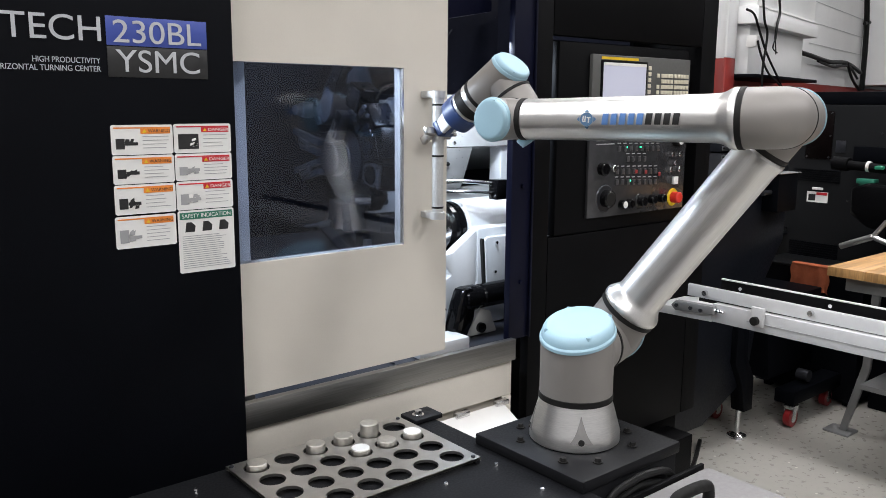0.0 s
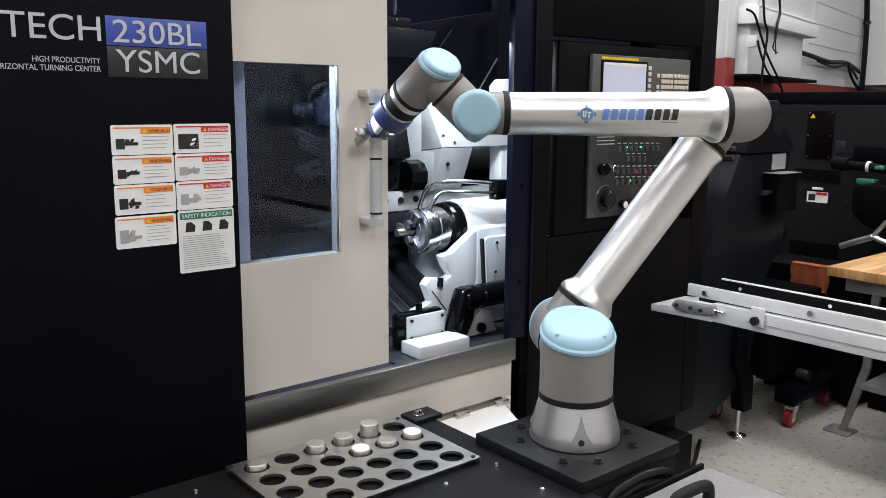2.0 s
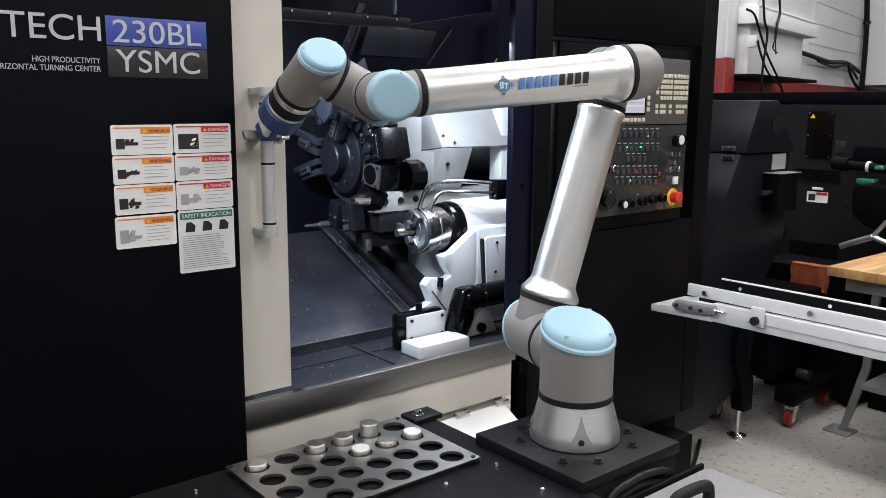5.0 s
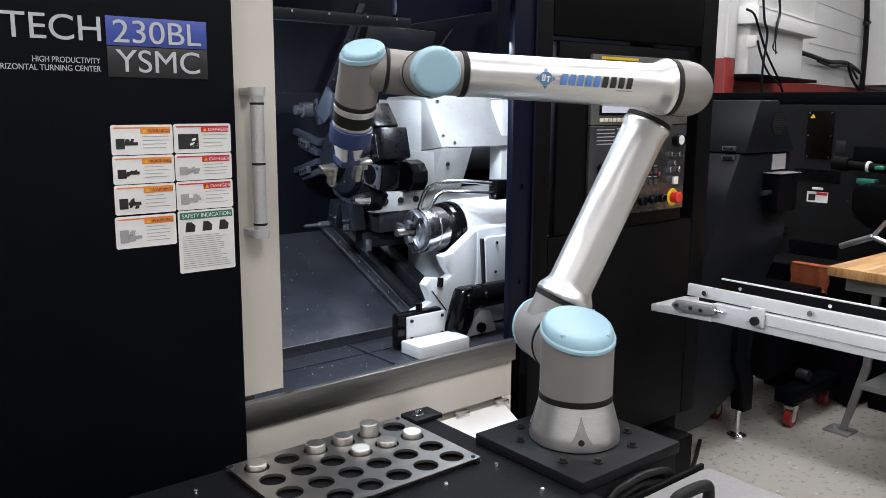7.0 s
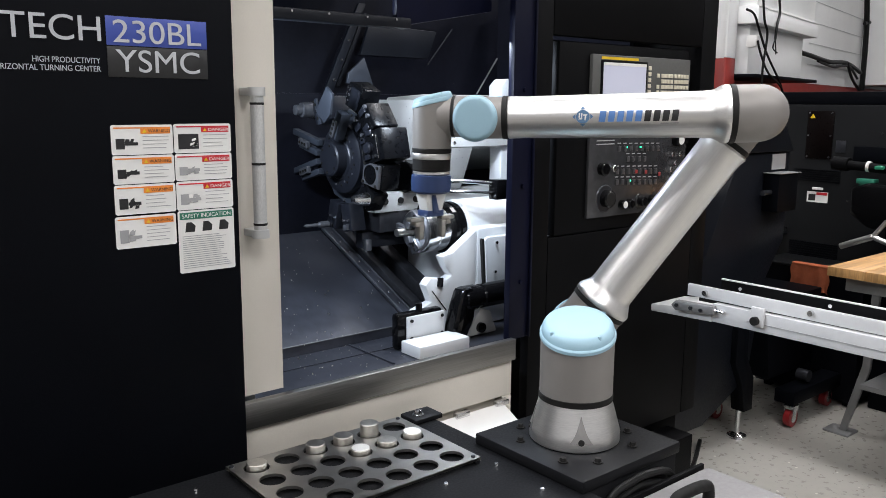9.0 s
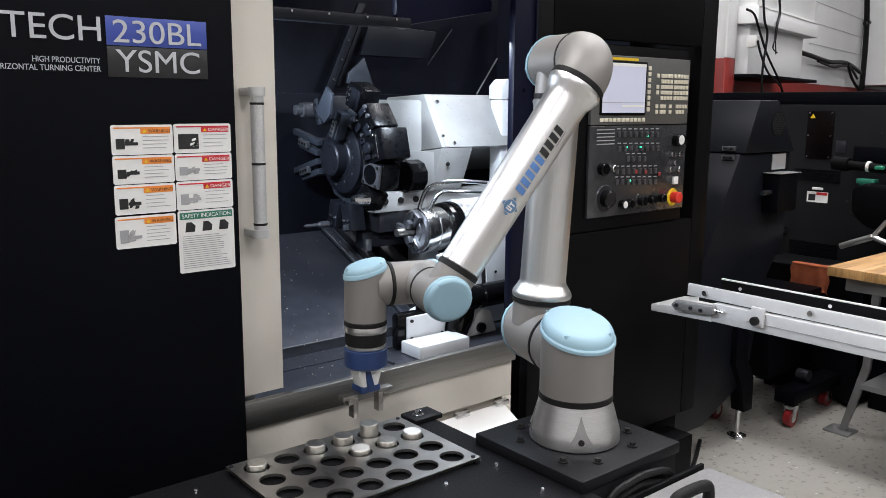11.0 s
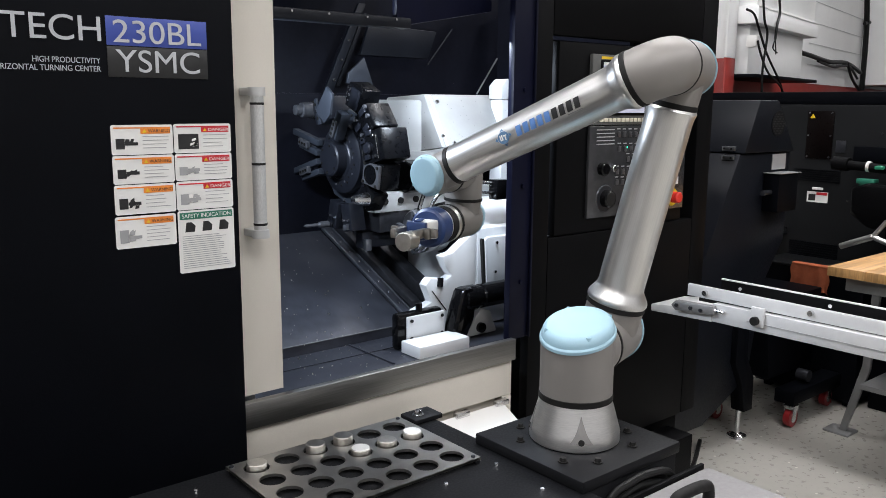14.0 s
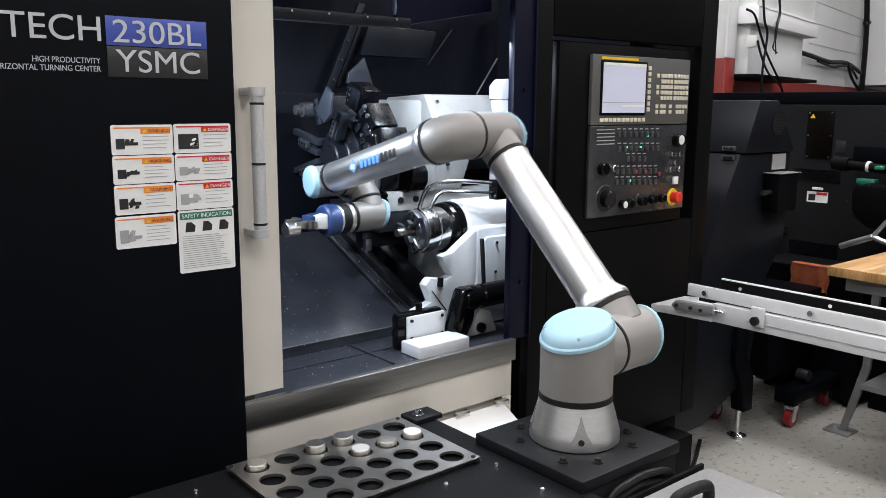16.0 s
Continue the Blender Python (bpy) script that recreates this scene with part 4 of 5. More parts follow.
for sx, sy in ((-1, 0), (1, 0), (0, 1), (0, -1)):
    b = bmesh.new()
    pts = [(0.0205, 0), (0.0145, 0.0055), (0.0145, -0.0055)]
    b.faces.new([b.verts.new((sx * u - sy * v, sy * u + sx * v, 0.0)) for u, v in pts])
    ob = part("badge_corner", b, M_BADGE, ftube)
    wrapped(ob, 0.353, PRINT_R + 0.0002)
for x0, x1, y0, y1 in ((-0.0085, -0.0060, -0.003, 0.007), (-0.0040, -0.0015, -0.003, 0.007), (-0.0085, -0.0015, -0.0055, -0.003), (0.0005, 0.0085, 0.002, 0.0045), (0.0030, 0.0058, -0.0075, 0.002)):
    ob = part("badge_mark", bar_print(x0, x1, y0, y1, 0.0008), M_LABEL, ftube)
    wrapped(ob, 0.353, PRINT_R + 0.0006)

w1 = part("wrist_one", housing_mesh(0.046, -0.066, 0.030, 12, 0.082, 0.0455), M_GREY, robot, "grey first wrist housing")
part("seal_ring", lathe([(0.0455, 0.074), (0.0472, 0.075), (0.0472, 0.080), (0.0455, 0.081)], 40, RX), M_RUBBER, w1)
part("seal_ring", lathe([(0.0455, -0.073), (0.0475, -0.072), (0.0475, -0.066), (0.0455, -0.065)], 40), M_RUBBER, w1)
cap(w1, 0.046, 0.032, 12, None, 0.019)
w2 = part("wrist_two", housing_mesh(0.0445, -0.072, 0.028, 14, 0.05, 0.0440), M_GREY, robot, "grey second wrist housing")
cap(w2, 0.0445, 0.030, 14, None, 0.018)
w3 = part("tool_flange", lathe([(0.044, 0.072), (0.0455, 0.074), (0.0455, 0.082), (0.043, 0.083)], 40), M_RUBBER, robot, "black wrist ring")
part("flange_band", lathe([(0.044, 0.083), (0.0445, 0.084), (0.0445, 0.096), (0.044, 0.097)], 40), M_ALUZ, w3, "silver band")
part("flange_ring", lathe([(0.042, 0.097), (0.0435, 0.098), (0.0435, 0.122), (0.042, 0.124)], 40), M_RUBBER, w3)
part("mount_band", lathe([(0.041, 0.124), (0.0425, 0.125), (0.0425, 0.130), (0.041, 0.132)], 40), M_ALUZ, w3, "silver band")
grip = part("gripper", lathe([(0.040, 0.132), (0.0455, 0.134), (0.0465, 0.150), (0.0455, 0.170), (0.039, 0.175), (0.0, 0.175)], 40), M_TOOLBLUE, robot, "dark blue gripper collar")
gb = bmesh.new()
bmesh.ops.create_cube(gb, size=1)
for v in gb.verts:
    s = 1.0 if v.co.z < 0 else 0.62
    v.co = Vector((v.co.x * 0.062 * s, v.co.y * 0.045 * (1 if v.co.z < 0 else 0.8), 0.198 + v.co.z * 0.048))
bmesh.ops.bevel(gb, geom=gb.edges[:], offset=0.006, segments=3, affect="EDGES", profile=0.5)
part("gripper_body", gb, M_WHITE, grip, "white tapered gripper body")
for sy in (-1, 1):
    st = prism([(-0.016, 0.178), (-0.004, 0.178), (0.008, 0.219), (-0.010, 0.219)], sy * 0.0195, sy * 0.0235, 0.001)
    part("stripe", st, M_TOOLBLUE, grip, "dark blue stripe")
part("slot", box(0.002, 0.016, -0.0238, -0.0222, 0.186, 0.192, 0.001), M_INK, grip)
part("gripper_nose", box(-0.024, 0.024, -0.02, 0.02, 0.214, 0.229, 0.003), M_TOOLBLUE, grip)


def finger(side):
    b = box(0.0, 0.038, -0.010, 0.010, 0.2295, 0.239, 0.002)
    box(0.0, 0.013, -0.010, 0.010, 0.2391, 0.281, 0.002, b)
    box(0.013, 0.026, -0.012, 0.012, 0.2395, 0.250, 0.002, b)
    if side < 0:
        joined(None, b, Matrix.Rotation(math.pi, 4, "Z"))
    return part("finger", b, M_DARKALU, grip, "grey steel finger")


M_DARKALU = mat("worn_steel", (0.42, 0.40, 0.37), 0.35, 1.0, var=0.12, grain=0.1, grain_scale=80)
fingers = [finger(1), finger(-1)]

mp = root("mounting_plate", pose(0, 0, 0), "black steel mounting plate under the robot", "plate")
part("plate", box(-0.155, 0.155, -0.16, 0.145, TZ, BZ, 0.004), M_PLATE, mp)
part("pedestal", box(-0.128, 0.150, -0.155, 0.14, 0.0, TZ - 0.0005, 0.004), M_PLATE, mp)
for x, y in ((-0.057, 0.105), (-0.109, 0.053), (-0.116, -0.074), (-0.064, -0.119), (0.107, -0.058), (0.055, -0.112), (0.1, 0.07), (0.05, 0.11)):
    part("bolt", lathe([(0, 0.010), (0.006, 0.010), (0.007, 0.003), (0.010, 0.003), (0.010, 0)], 12, pose(x, y, BZ)), M_RUBBER, mp)


# ---- writing and labels on the left casing ----
def casing_writing():
    y = PL - 0.0012
    name = root("name_plate", pose(0, 0, 0), "silver model lettering on the black casing", "sign")
    part("blue_plate", box(-0.767, -0.572, PL - 0.0015, PL - 0.0003, 1.683, 1.736, 0.0003), M_BLUEBOX, name, "blue backing plate")
    part("black_plate", box(-0.767, -0.572, PL - 0.0015, PL - 0.0003, 1.625, 1.6815, 0.0003), M_INK, name, "black backing plate")
    letters("lettering", "230BL", 0.041, on_front(-0.757, PL - 0.0025, 1.689), M_SILVERTEXT, name, 0.17)
    letters("lettering", "YSMC", 0.041, on_front(-0.752, PL - 0.0025, 1.635), M_SILVERTEXT, name, 0.163)
    letters("lettering", "-TECH", 0.044, on_front(-0.965, y, 1.689), M_SILVERTEXT, name, 0.186)
    letters("lettering", "HIGH PRODUCTIVITY", 0.010, on_front(-0.897, y, 1.6485), M_SILVERTEXT, name, 0.116)
    letters("lettering", "HORIZONTAL TURNING CENTER", 0.010, on_front(-0.968, y, 1.634), M_SILVERTEXT, name, 0.187)


casing_writing()


def flat(x0, x1, z0, z1, y, t=0.0005):
    return box(x0, x1, y - t, y, z0, z1, 0)


def safety_label(x0, x1, z0, z1, word, color, seed, green=False):
    """A white safety label: coloured heading, plain pictogram shapes and lines of print."""
    lb = root("safety_label", pose(0, 0, 0), "white safety label with a %s heading" % ("green" if green else "red" if color is M_LRED else "orange"), "label", "labels on the casing")
    rnd = random.Random(seed)
    part("sheet", prism([(x0 + 0.003, z0), (x1 - 0.003, z0), (x1, z0 + 0.003), (x1, z1 - 0.003), (x1 - 0.003, z1), (x0 + 0.003, z1), (x0, z1 - 0.003), (x0, z0 + 0.003)], PL - 0.0008, PL - 0.0002), M_LABEL, lb)
    w, y1, y2 = x1 - x0, PL - 0.0010, PL - 0.0016
    hz = z1 - 0.004
    if green:
        part("heading", flat(x0 + 0.004, x1 - 0.004, hz - 0.014, hz, y1), color, lb)
        letters("lettering", word, 0.008, on_front(x0 + 0.008, y2, hz - 0.011), M_LABEL, lb, w - 0.016, 0.0002)
        for k in range(3):
            cx = x0 + w * (0.2 + 0.3 * k)
            part("pictogram", prism([(cx - 0.010, z1 - 0.044), (cx + 0.010, z1 - 0.044), (cx + 0.012, z1 - 0.032), (cx + 0.004, z1 - 0.024), (cx - 0.007, z1 - 0.024)], y1 - 0.0004, y1), M_INK, lb)
        lines_top, lines_x = z1 - 0.052, x0 + 0.008
        rows = int((lines_top - z0 - 0.006) / 0.0042)
    else:
        part("heading_line", flat(x0 + 0.005, x1 - 0.005, hz - 0.003, hz - 0.0005, y1), color, lb)
        part("heading", flat(x0 + 0.47 * w, x1 - 0.005, hz - 0.0132, hz - 0.0031, y1), color, lb)
        part("sign", prism([(x0 + 0.50 * w, hz - 0.011), (x0 + 0.57 * w, hz - 0.011), (x0 + 0.535 * w, hz - 0.004)], y2 - 0.0003, y2), M_YELLOW, lb)
        letters("lettering", word, 0.0062, on_front(x0 + 0.59 * w, y2, hz - 0.0108), M_INK if color is M_ORANGE else M_LABEL, lb, 0.36 * w, 0.0002)
        px0, px1, pz0, pz1 = x0 + 0.07 * w, x0 + 0.42 * w, z0 + 0.008, hz - 0.016
        if color is M_LRED and seed % 3 == 0:
            part("pictogram", flat(px0, px1, pz0, pz1, y1), M_INK, lb)
            for k in range(4):
                a, c = rnd.uniform(px0 + 0.006, px1 - 0.012), rnd.uniform(pz0 + 0.004, pz1 - 0.010)
                part("pictogram", prism([(a, c), (a + 0.008, c + 0.002), (a + 0.010, c + 0.007), (a + 0.001, c + 0.005)], y2 - 0.0003, y2), M_LABEL, lb)
        else:
            ink = M_INKGREY if (color is M_LRED or seed == 14) else M_INK
            part("pictogram", flat(px0, px0 + 0.4 * (px1 - px0), pz0 + 0.003, pz1 - 0.006, y1), ink, lb)
            part("pictogram", flat(px0 + 0.41 * (px1 - px0), px1, pz0 + 0.010, pz0 + 0.016, y1), ink, lb)
            for k in range(4):
                a, c = rnd.uniform(px0 + 0.35 * (px1 - px0), px1 - 0.008), rnd.uniform(pz0, pz1 - 0.010)
                part("pictogram", prism([(a, c), (a + rnd.uniform(0.004, 0.012), c + 0.001), (a + 0.009, c + rnd.uniform(0.006, 0.012)), (a + 0.002, c + 0.007)], y2 - 0.0003 - 0.0002 * k, y2 - 0.0002 * k), ink, lb)
        lines_top, lines_x = hz - 0.018, x0 + 0.50 * w
        rows = max(3, int((lines_top - z0 - 0.008) / 0.0058))
    step = (lines_top - z0 - 0.006) / rows
    for k in range(rows):
        z = lines_top - k * step
        part("print_line", flat(lines_x, lines_x + (x1 - 0.008 - lines_x) * rnd.uniform(0.7, 1.0), z - 0.0012, z, y1, 0.0003), M_INKGREY, lb)
    return lb


safety_label(-0.770, -0.6505, 1.479, 1.536, "WARNING", M_ORANGE, 11)
safety_label(-0.770, -0.6505, 1.423, 1.4775, "WARNING", M_ORANGE, 12)
safety_label(-0.770, -0.6505, 1.364, 1.4215, "WARNING", M_ORANGE, 13)
safety_label(-0.772, -0.6525, 1.298, 1.3605, "WARNING", M_ORANGE, 14)
safety_label(-0.6485, -0.528, 1.479, 1.537, "DANGER", M_LRED, 15)
safety_label(-0.6485, -0.528, 1.424, 1.4775, "DANGER", M_LRED, 16)
safety_label(-0.6485, -0.528, 1.3645, 1.4225, "DANGER", M_LRED, 17)
safety_label(-0.6485, -0.528, 1.235, 1.363, "SAFETY INDICATION", M_GREEN, 18, True)


# ---- control panel ----
def control_panel():
    y = CY + 0.004
    c = root("control_panel", pose(0, 0, 0), "black control panel with screen, keys and knobs", "control panel")
    part("pod", box(0.530, 1.171, y, CY + 0.1195, 1.188, 1.762, 0.006), M_BLACK2, c)
    up = part("display_unit", box(0.662, 1.160, y - 0.014, y - 0.0005, 1.519, 1.730, 0.003), M_UNIT, c, "dark grey display unit")
    part("bezel", box(0.698, 0.922, y - 0.018, y - 0.0145, 1.548, 1.714, 0.002), M_BLACK2, up)
    part("screen", box(0.706, 0.914, y - 0.0195, y - 0.0185, 1.556, 1.707, 0), M_SCREEN, up, "lit pale grey screen")
    part("screen_line", box(0.706, 0.914, y - 0.0203, y - 0.0198, 1.586, 1.588, 0), M_INKGREY, up)
    part("screen_bar", box(0.800, 0.910, y - 0.0203, y - 0.0198, 1.574, 1.580, 0), M_LABEL, up)
    part("screen_bar", box(0.706, 0.914, y - 0.0203, y - 0.0198, 1.698, 1.707, 0), M_LABEL, up)
    part("brand_strip", box(0.700, 0.878, y - 0.0155, y - 0.0143, 1.716, 1.724, 0), M_YELLOW, up, "yellow strip")
    for k in range(11):
        part("soft_key", box(0.700 + 0.0205 * k, 0.7165 + 0.0205 * k, y - 0.018, y - 0.0145, 1.528, 1.540, 0.001), M_KEY, up)
    for k in range(8):
        part("soft_key", box(0.930, 0.944, y - 0.018, y - 0.0145, 1.560 + 0.0185 * k, 1.573 + 0.0185 * k, 0.001), M_KEY, up)
    key = box(0, 0.0135, -0.0035, 0, 0, 0.0125, 0.001)
    first = part("key", key, M_KEY, up)
    first.location = (0.975, y - 0.0145, 1.668)
    for r in range(7):
        for q in range(10):
            if (r, q) == (0, 0) or (r == 5 and q in (3, 5)) or (r == 6 and q in (3, 5, 9)) or (q == 0 and r in (1, 4)):
                continue
            k = first.copy()
            scene.collection.objects.link(k)
            x = 0.975 + 0.0163 * q + (0.008 if q > 0 else 0) + (0.005 if q > 4 else 0)
            k.location = (x, y - 0.0145, 1.668 - 0.0178 * r - (0.009 if r > 4 else 0))
    low = part("operator_plate", box(0.662, 1.163, y - 0.012, y - 0.0005, 1.232, 1.5165, 0.003), M_PANEL, c, "glossy film-covered operator plate")
    f = y - 0.0122

    def at(px, py):
        s = (px - 1043) / 170
        return 0.668 + (px - 1040) * 0.00300, 1.531 - 0.016 * s - (py - 215 - 7 * s) * (0.00175 + 0.00018 * s)

    def knob(px, py, r, material=M_GLOSS, h=0.02, ring=None, cap_mat=None):
        x, z = at(px, py)
        m = Matrix.Translation((x, f, z)) @ Matrix.Rotation(radians(90), 4, "X")
        if ring:
            part("collar", lathe([(0, 0.003), (r * 1.5, 0.003), (r * 1.6, 0)], 28, m), ring, low)
        k = part("knob", lathe([(0, h), (r * 0.8, h), (r, h - 0.003), (r, 0.0)], 28, m), material, low)
        if cap_mat:
            part("knob_cap", lathe([(0, h + 0.001), (r * 0.75, h + 0.001), (r * 0.8, h)], 20, m), cap_mat, k)

    knob(1065, 350, 0.027, M_GLOSS, 0.026, M_DARKSTEEL, M_RUBBER)
    knob(1058, 298, 0.020, M_GLOSS, 0.02)
    knob(1075, 297, 0.011, M_CHROME, 0.015)
    knob(1092, 361, 0.014, M_GLOSS, 0.02, None, M_WHITE)
    knob(1104, 360, 0.015)
    knob(1124, 356, 0.016, M_GLOSS, 0.025, M_PANEL)
    knob(1144, 353, 0.015)
    knob(1161, 351, 0.014)
    knob(1184, 350, 0.019, M_KNOBRED, 0.03, M_YELLOW)
    knob(1184, 248, 0.020, M_GLOSS, 0.025, None, M_WHITE)
    knob(1194, 248, 0.016)
    for p in ((1178, 273), (1192, 273), (1176, 300), (1192, 300), (1184, 288)):
        knob(*p, 0.009, M_CHROME, 0.010)
    x, z = at(1185, 320)
    part("lamp_button", box(x - 0.013, x + 0.013, f - 0.01, f, z - 0.013, z + 0.013, 0.002), M_WHITE, low)
    for px, py, rows, cols in ((1083, 237, 1, 8), (1085, 262, 1, 8), (1100, 280, 1, 4), (1083, 302, 1, 8), (1083, 321, 1, 8)):
        for q in range(cols):
            x, z = at(px + 9.5 * q, py)
            part("switch", box(x - 0.007, x + 0.007, f - 0.004, f + 0.001, z - 0.010, z + 0.007, 0.001), M_SWITCH, low)
            part("switch_mark", box(x - 0.008, x + 0.008, f - 0.0008, f + 0.0002, z + 0.014, z + 0.017, 0), M_INKGREY, low)
    for px, py in ((1097, 260), (1121, 260), (1132, 241), (1105, 319)):
        x, z = at(px, py)
        part("indicator", rod((x, f, z), (x, f - 0.004, z), 0.0032, 10), M_GREENLED, low, "lit green indicator")
    for px, py in ((1114, 303), (1131, 304), (1155, 308)):
        x, z = at(px, py)
        part("red_switch", box(x - 0.006, x + 0.006, f - 0.006, f - 0.0041, z - 0.006, z + 0.006, 0.001), M_DULLRED, low)
    x, z = at(1062, 242)
    for k in range(5):
        part("print_line", box(x - 0.04, x + 0.045, f - 0.0008, f + 0.0002, z + 0.02 - 0.011 * k, z + 0.023 - 0.011 * k, 0), M_INKGREY, low)


M_UNIT = mat("display_grey", (0.085, 0.085, 0.08), 0.45, var=0.08)
M_SWITCH = mat("switch_grey", (0.045, 0.045, 0.047), 0.3, var=0.15)
control_panel()


# ---- belt conveyor beside the lathe ----
def conveyor():
    c = root("belt_conveyor", pose(0, 0, 0), "narrow white belt conveyor with guide rails", "conveyor")
    X = 0.88
    part("beam", prism([(0.235, 0.938), (-2.4, 0.942), (-2.4, 1.006), (0.235, 0.994)], X, X + 0.03, 0.002, None, YZ), M_CONV, c, "white side beam")
    part("nose", prism([(0.455, 0.928), (0.236, 0.936), (0.236, 0.975), (0.455, 0.950)], X - 0.001, 1.06, 0.002, None, YZ), M_CONV, c, "white end nose")
    part("beam", box(1.06, 1.09, -2.4, 0.40, 0.925, 0.985, 0.003), M_CONV, c, "white side beam")
    part("beam_groove", box(X - 0.0025, X - 0.0005, -2.4, 0.12, 0.962, 0.964, 0), M_INKGREY, c)
    part("belt", box(X + 0.0305, 1.0595, -2.4, 0.235, 0.935, 0.985, 0.015), M_LABEL, c, "pale belt")
    part("guide_rail", box(X + 0.026, X + 0.032, -2.4, 0.339, 1.009, 1.035, 0.001), M_CONV, c, "white front guide rail")
    part("guide_lip", box(X + 0.022, X + 0.0255, -2.4, 0.339, 0.998, 1.033, 0.001), M_CONV, c)
    part("guide_strip", box(X + 0.027, X + 0.04, -2.4, 0.30, 0.986, 1.0085, 0.001), M_RUBBER, c, "black lower strip")
    part("back_guide", box(1.095, 1.105, -2.4, 0.342, 0.975, 1.020, 0.002), M_BLACK2, c, "black rear guide")
    part("back_lip", box(1.094, 1.106, -2.4, 0.342, 1.0205, 1.0245, 0.001), M_CONV, c)
    tk = part("tensioner", prism([(0.352, 0.953), (0.368, 0.968), (0.352, 0.985), (0.22, 0.990), (0.22, 0.963)], X - 0.022, X - 0.0005, 0.004, None, YZ), M_TENS, c, "grey tensioner plate")
    for y in (0.345, 0.295, 0.26):
        part("tensioner_bolt", rod((X - 0.0225, y, 0.971), (X - 0.027, y, 0.971), 0.006, 10), M_DARKSTEEL, tk)
    part("tension_screw", rod((X - 0.012, 0.2195, 0.978), (X - 0.012, 0.19, 0.977), 0.005, 8), M_CHROME, c)
    for y, z in ((0.274, 1.016), (-0.057, 1.02), (-0.40, 1.02)):
        part("rail_bolt", rod((X + 0.0215, y, z), (X + 0.010, y, z), 0.008, 12), M_CHROME, c)
    for y in (0.084, -0.55):
        b = part("bracket", box(X - 0.012, X - 0.0005, y - 0.02, y + 0.02, 0.955, 1.012, 0.003), M_CONV, c)
        part("bracket_knob", rod((X - 0.0125, y + 0.003, 0.973), (X - 0.024, y + 0.003, 0.973), 0.0125, 18), M_RUBBER, b)
    for y in (0.27, -0.02, -0.4):
        part("guide_screw", rod((1.0945, y, 1.003), (1.088, y, 1.003), 0.006, 10), M_CHROME, c)
    for x in (X + 0.015, 1.075):
        for y in (-0.95, -1.95):
            part("leg", box(x - 0.014, x + 0.014, y - 0.02, y + 0.02, 0, 0.93, 0.003), M_CONV, c)


M_CONV = mat("white_conveyor_paint", (0.60, 0.60, 0.60), 0.35, var=0.05, grain=0.02, grain_scale=60)
M_TENS = mat("grey_plate", (0.22, 0.22, 0.22), 0.45, 0.3, var=0.1)
conveyor()


# ---- chip conveyor, bin, bench, second machine ----
def chip_conveyor():
    c = root("chip_conveyor", pose(0, 0, 0), "tall black chip conveyor behind the lathe", "chip conveyor")
    part("head", prism([(2.165, 1.605), (2.33, 1.605), (2.50, 1.372), (2.065, 1.372)], 0.86, 1.75, 0.006), M_CHIP, c, "black hinged head cover")
    part("incline", prism([(2.063, 1.368), (2.50, 1.368), (2.50, 0.95), (2.34, 0.74), (2.26, 0.30), (1.9, 0.14), (1.45, 0.14), (1.45, 0.45), (1.68, 0.68), (1.84, 0.93)], 0.88, 1.75, 0.006), M_CHIP, c, "black sloping casing")
    for z in (1.392, 1.352):
        hg = part("hinge", box(2.040, 2.060, 0.90, 0.96, z - 0.010, z + 0.010, 0.002), M_DARKALU0, c, "bare steel hinge leaf")
        # Leaf holes are drawn as black discs, their dark put into colour.
        for y in (0.912, 0.948):
            part("hinge_hole", rod((2.0398, y, z), (2.037, y, z), 0.005, 10), M_RUBBER, hg)
    part("rating_plate", box(2.335, 2.455, 0.876, 0.8795, 1.288, 1.36, 0), M_INKGREY, c, "grey rating plate")
    part("drive_box", box(2.27, 2.44, 0.80, 0.879, 1.10, 1.275, 0.005), M_BLACK, c)
    gr = part("grille", rod((2.33, 0.8595, 1.50), (2.33, 0.8570, 1.50), 0.058, 28), M_MACH, c, "round perforated grille")
    for a in range(-4, 5):
        for q in range(-4, 5):
            x, z = 0.0125 * (a + 0.5 * (q % 2)), 0.0108 * q
            if x * x + z * z < 0.0026:
                part("hole", rod((2.33 + x, 0.8568, 1.50 + z), (2.33 + x, 0.8562, 1.50 + z), 0.0042, 6), M_INK, gr)
    part("drive_shaft", rod((2.268, 0.84, 1.19), (2.20, 0.84, 1.19), 0.012, 12), M_DARKSTEEL, c)
    part("drive_lid", box(2.262, 2.448, 0.79, 0.8795, 1.2755, 1.2785, 0.001), M_TENS, c, "grey drive lid")
    ft = part("foot_post", prism([(2.20, 0.14), (2.275, 0.14), (2.27, 0.30), (2.20, 0.42), (2.20, 0.72), (2.10, 0.72), (2.10, 0.40), (2.17, 0.28)], 0.85, 0.92, 0.006), M_BLACK, c)
    part("levelling_foot", lathe([(0.048, 0), (0.046, 0.010), (0.015, 0.022), (0.012, 0.14)], 24, pose(2.228, 0.896, 0)), M_CHROME, ft, "chrome levelling foot")


M_WHEEL = mat("red_castor_rubber", (0.22, 0.012, 0.014), 0.4, var=0.15)
M_CHIP = mat("blue_black_paint", (0.0055, 0.0065, 0.0095), 0.4, var=0.12, spec=0.16)


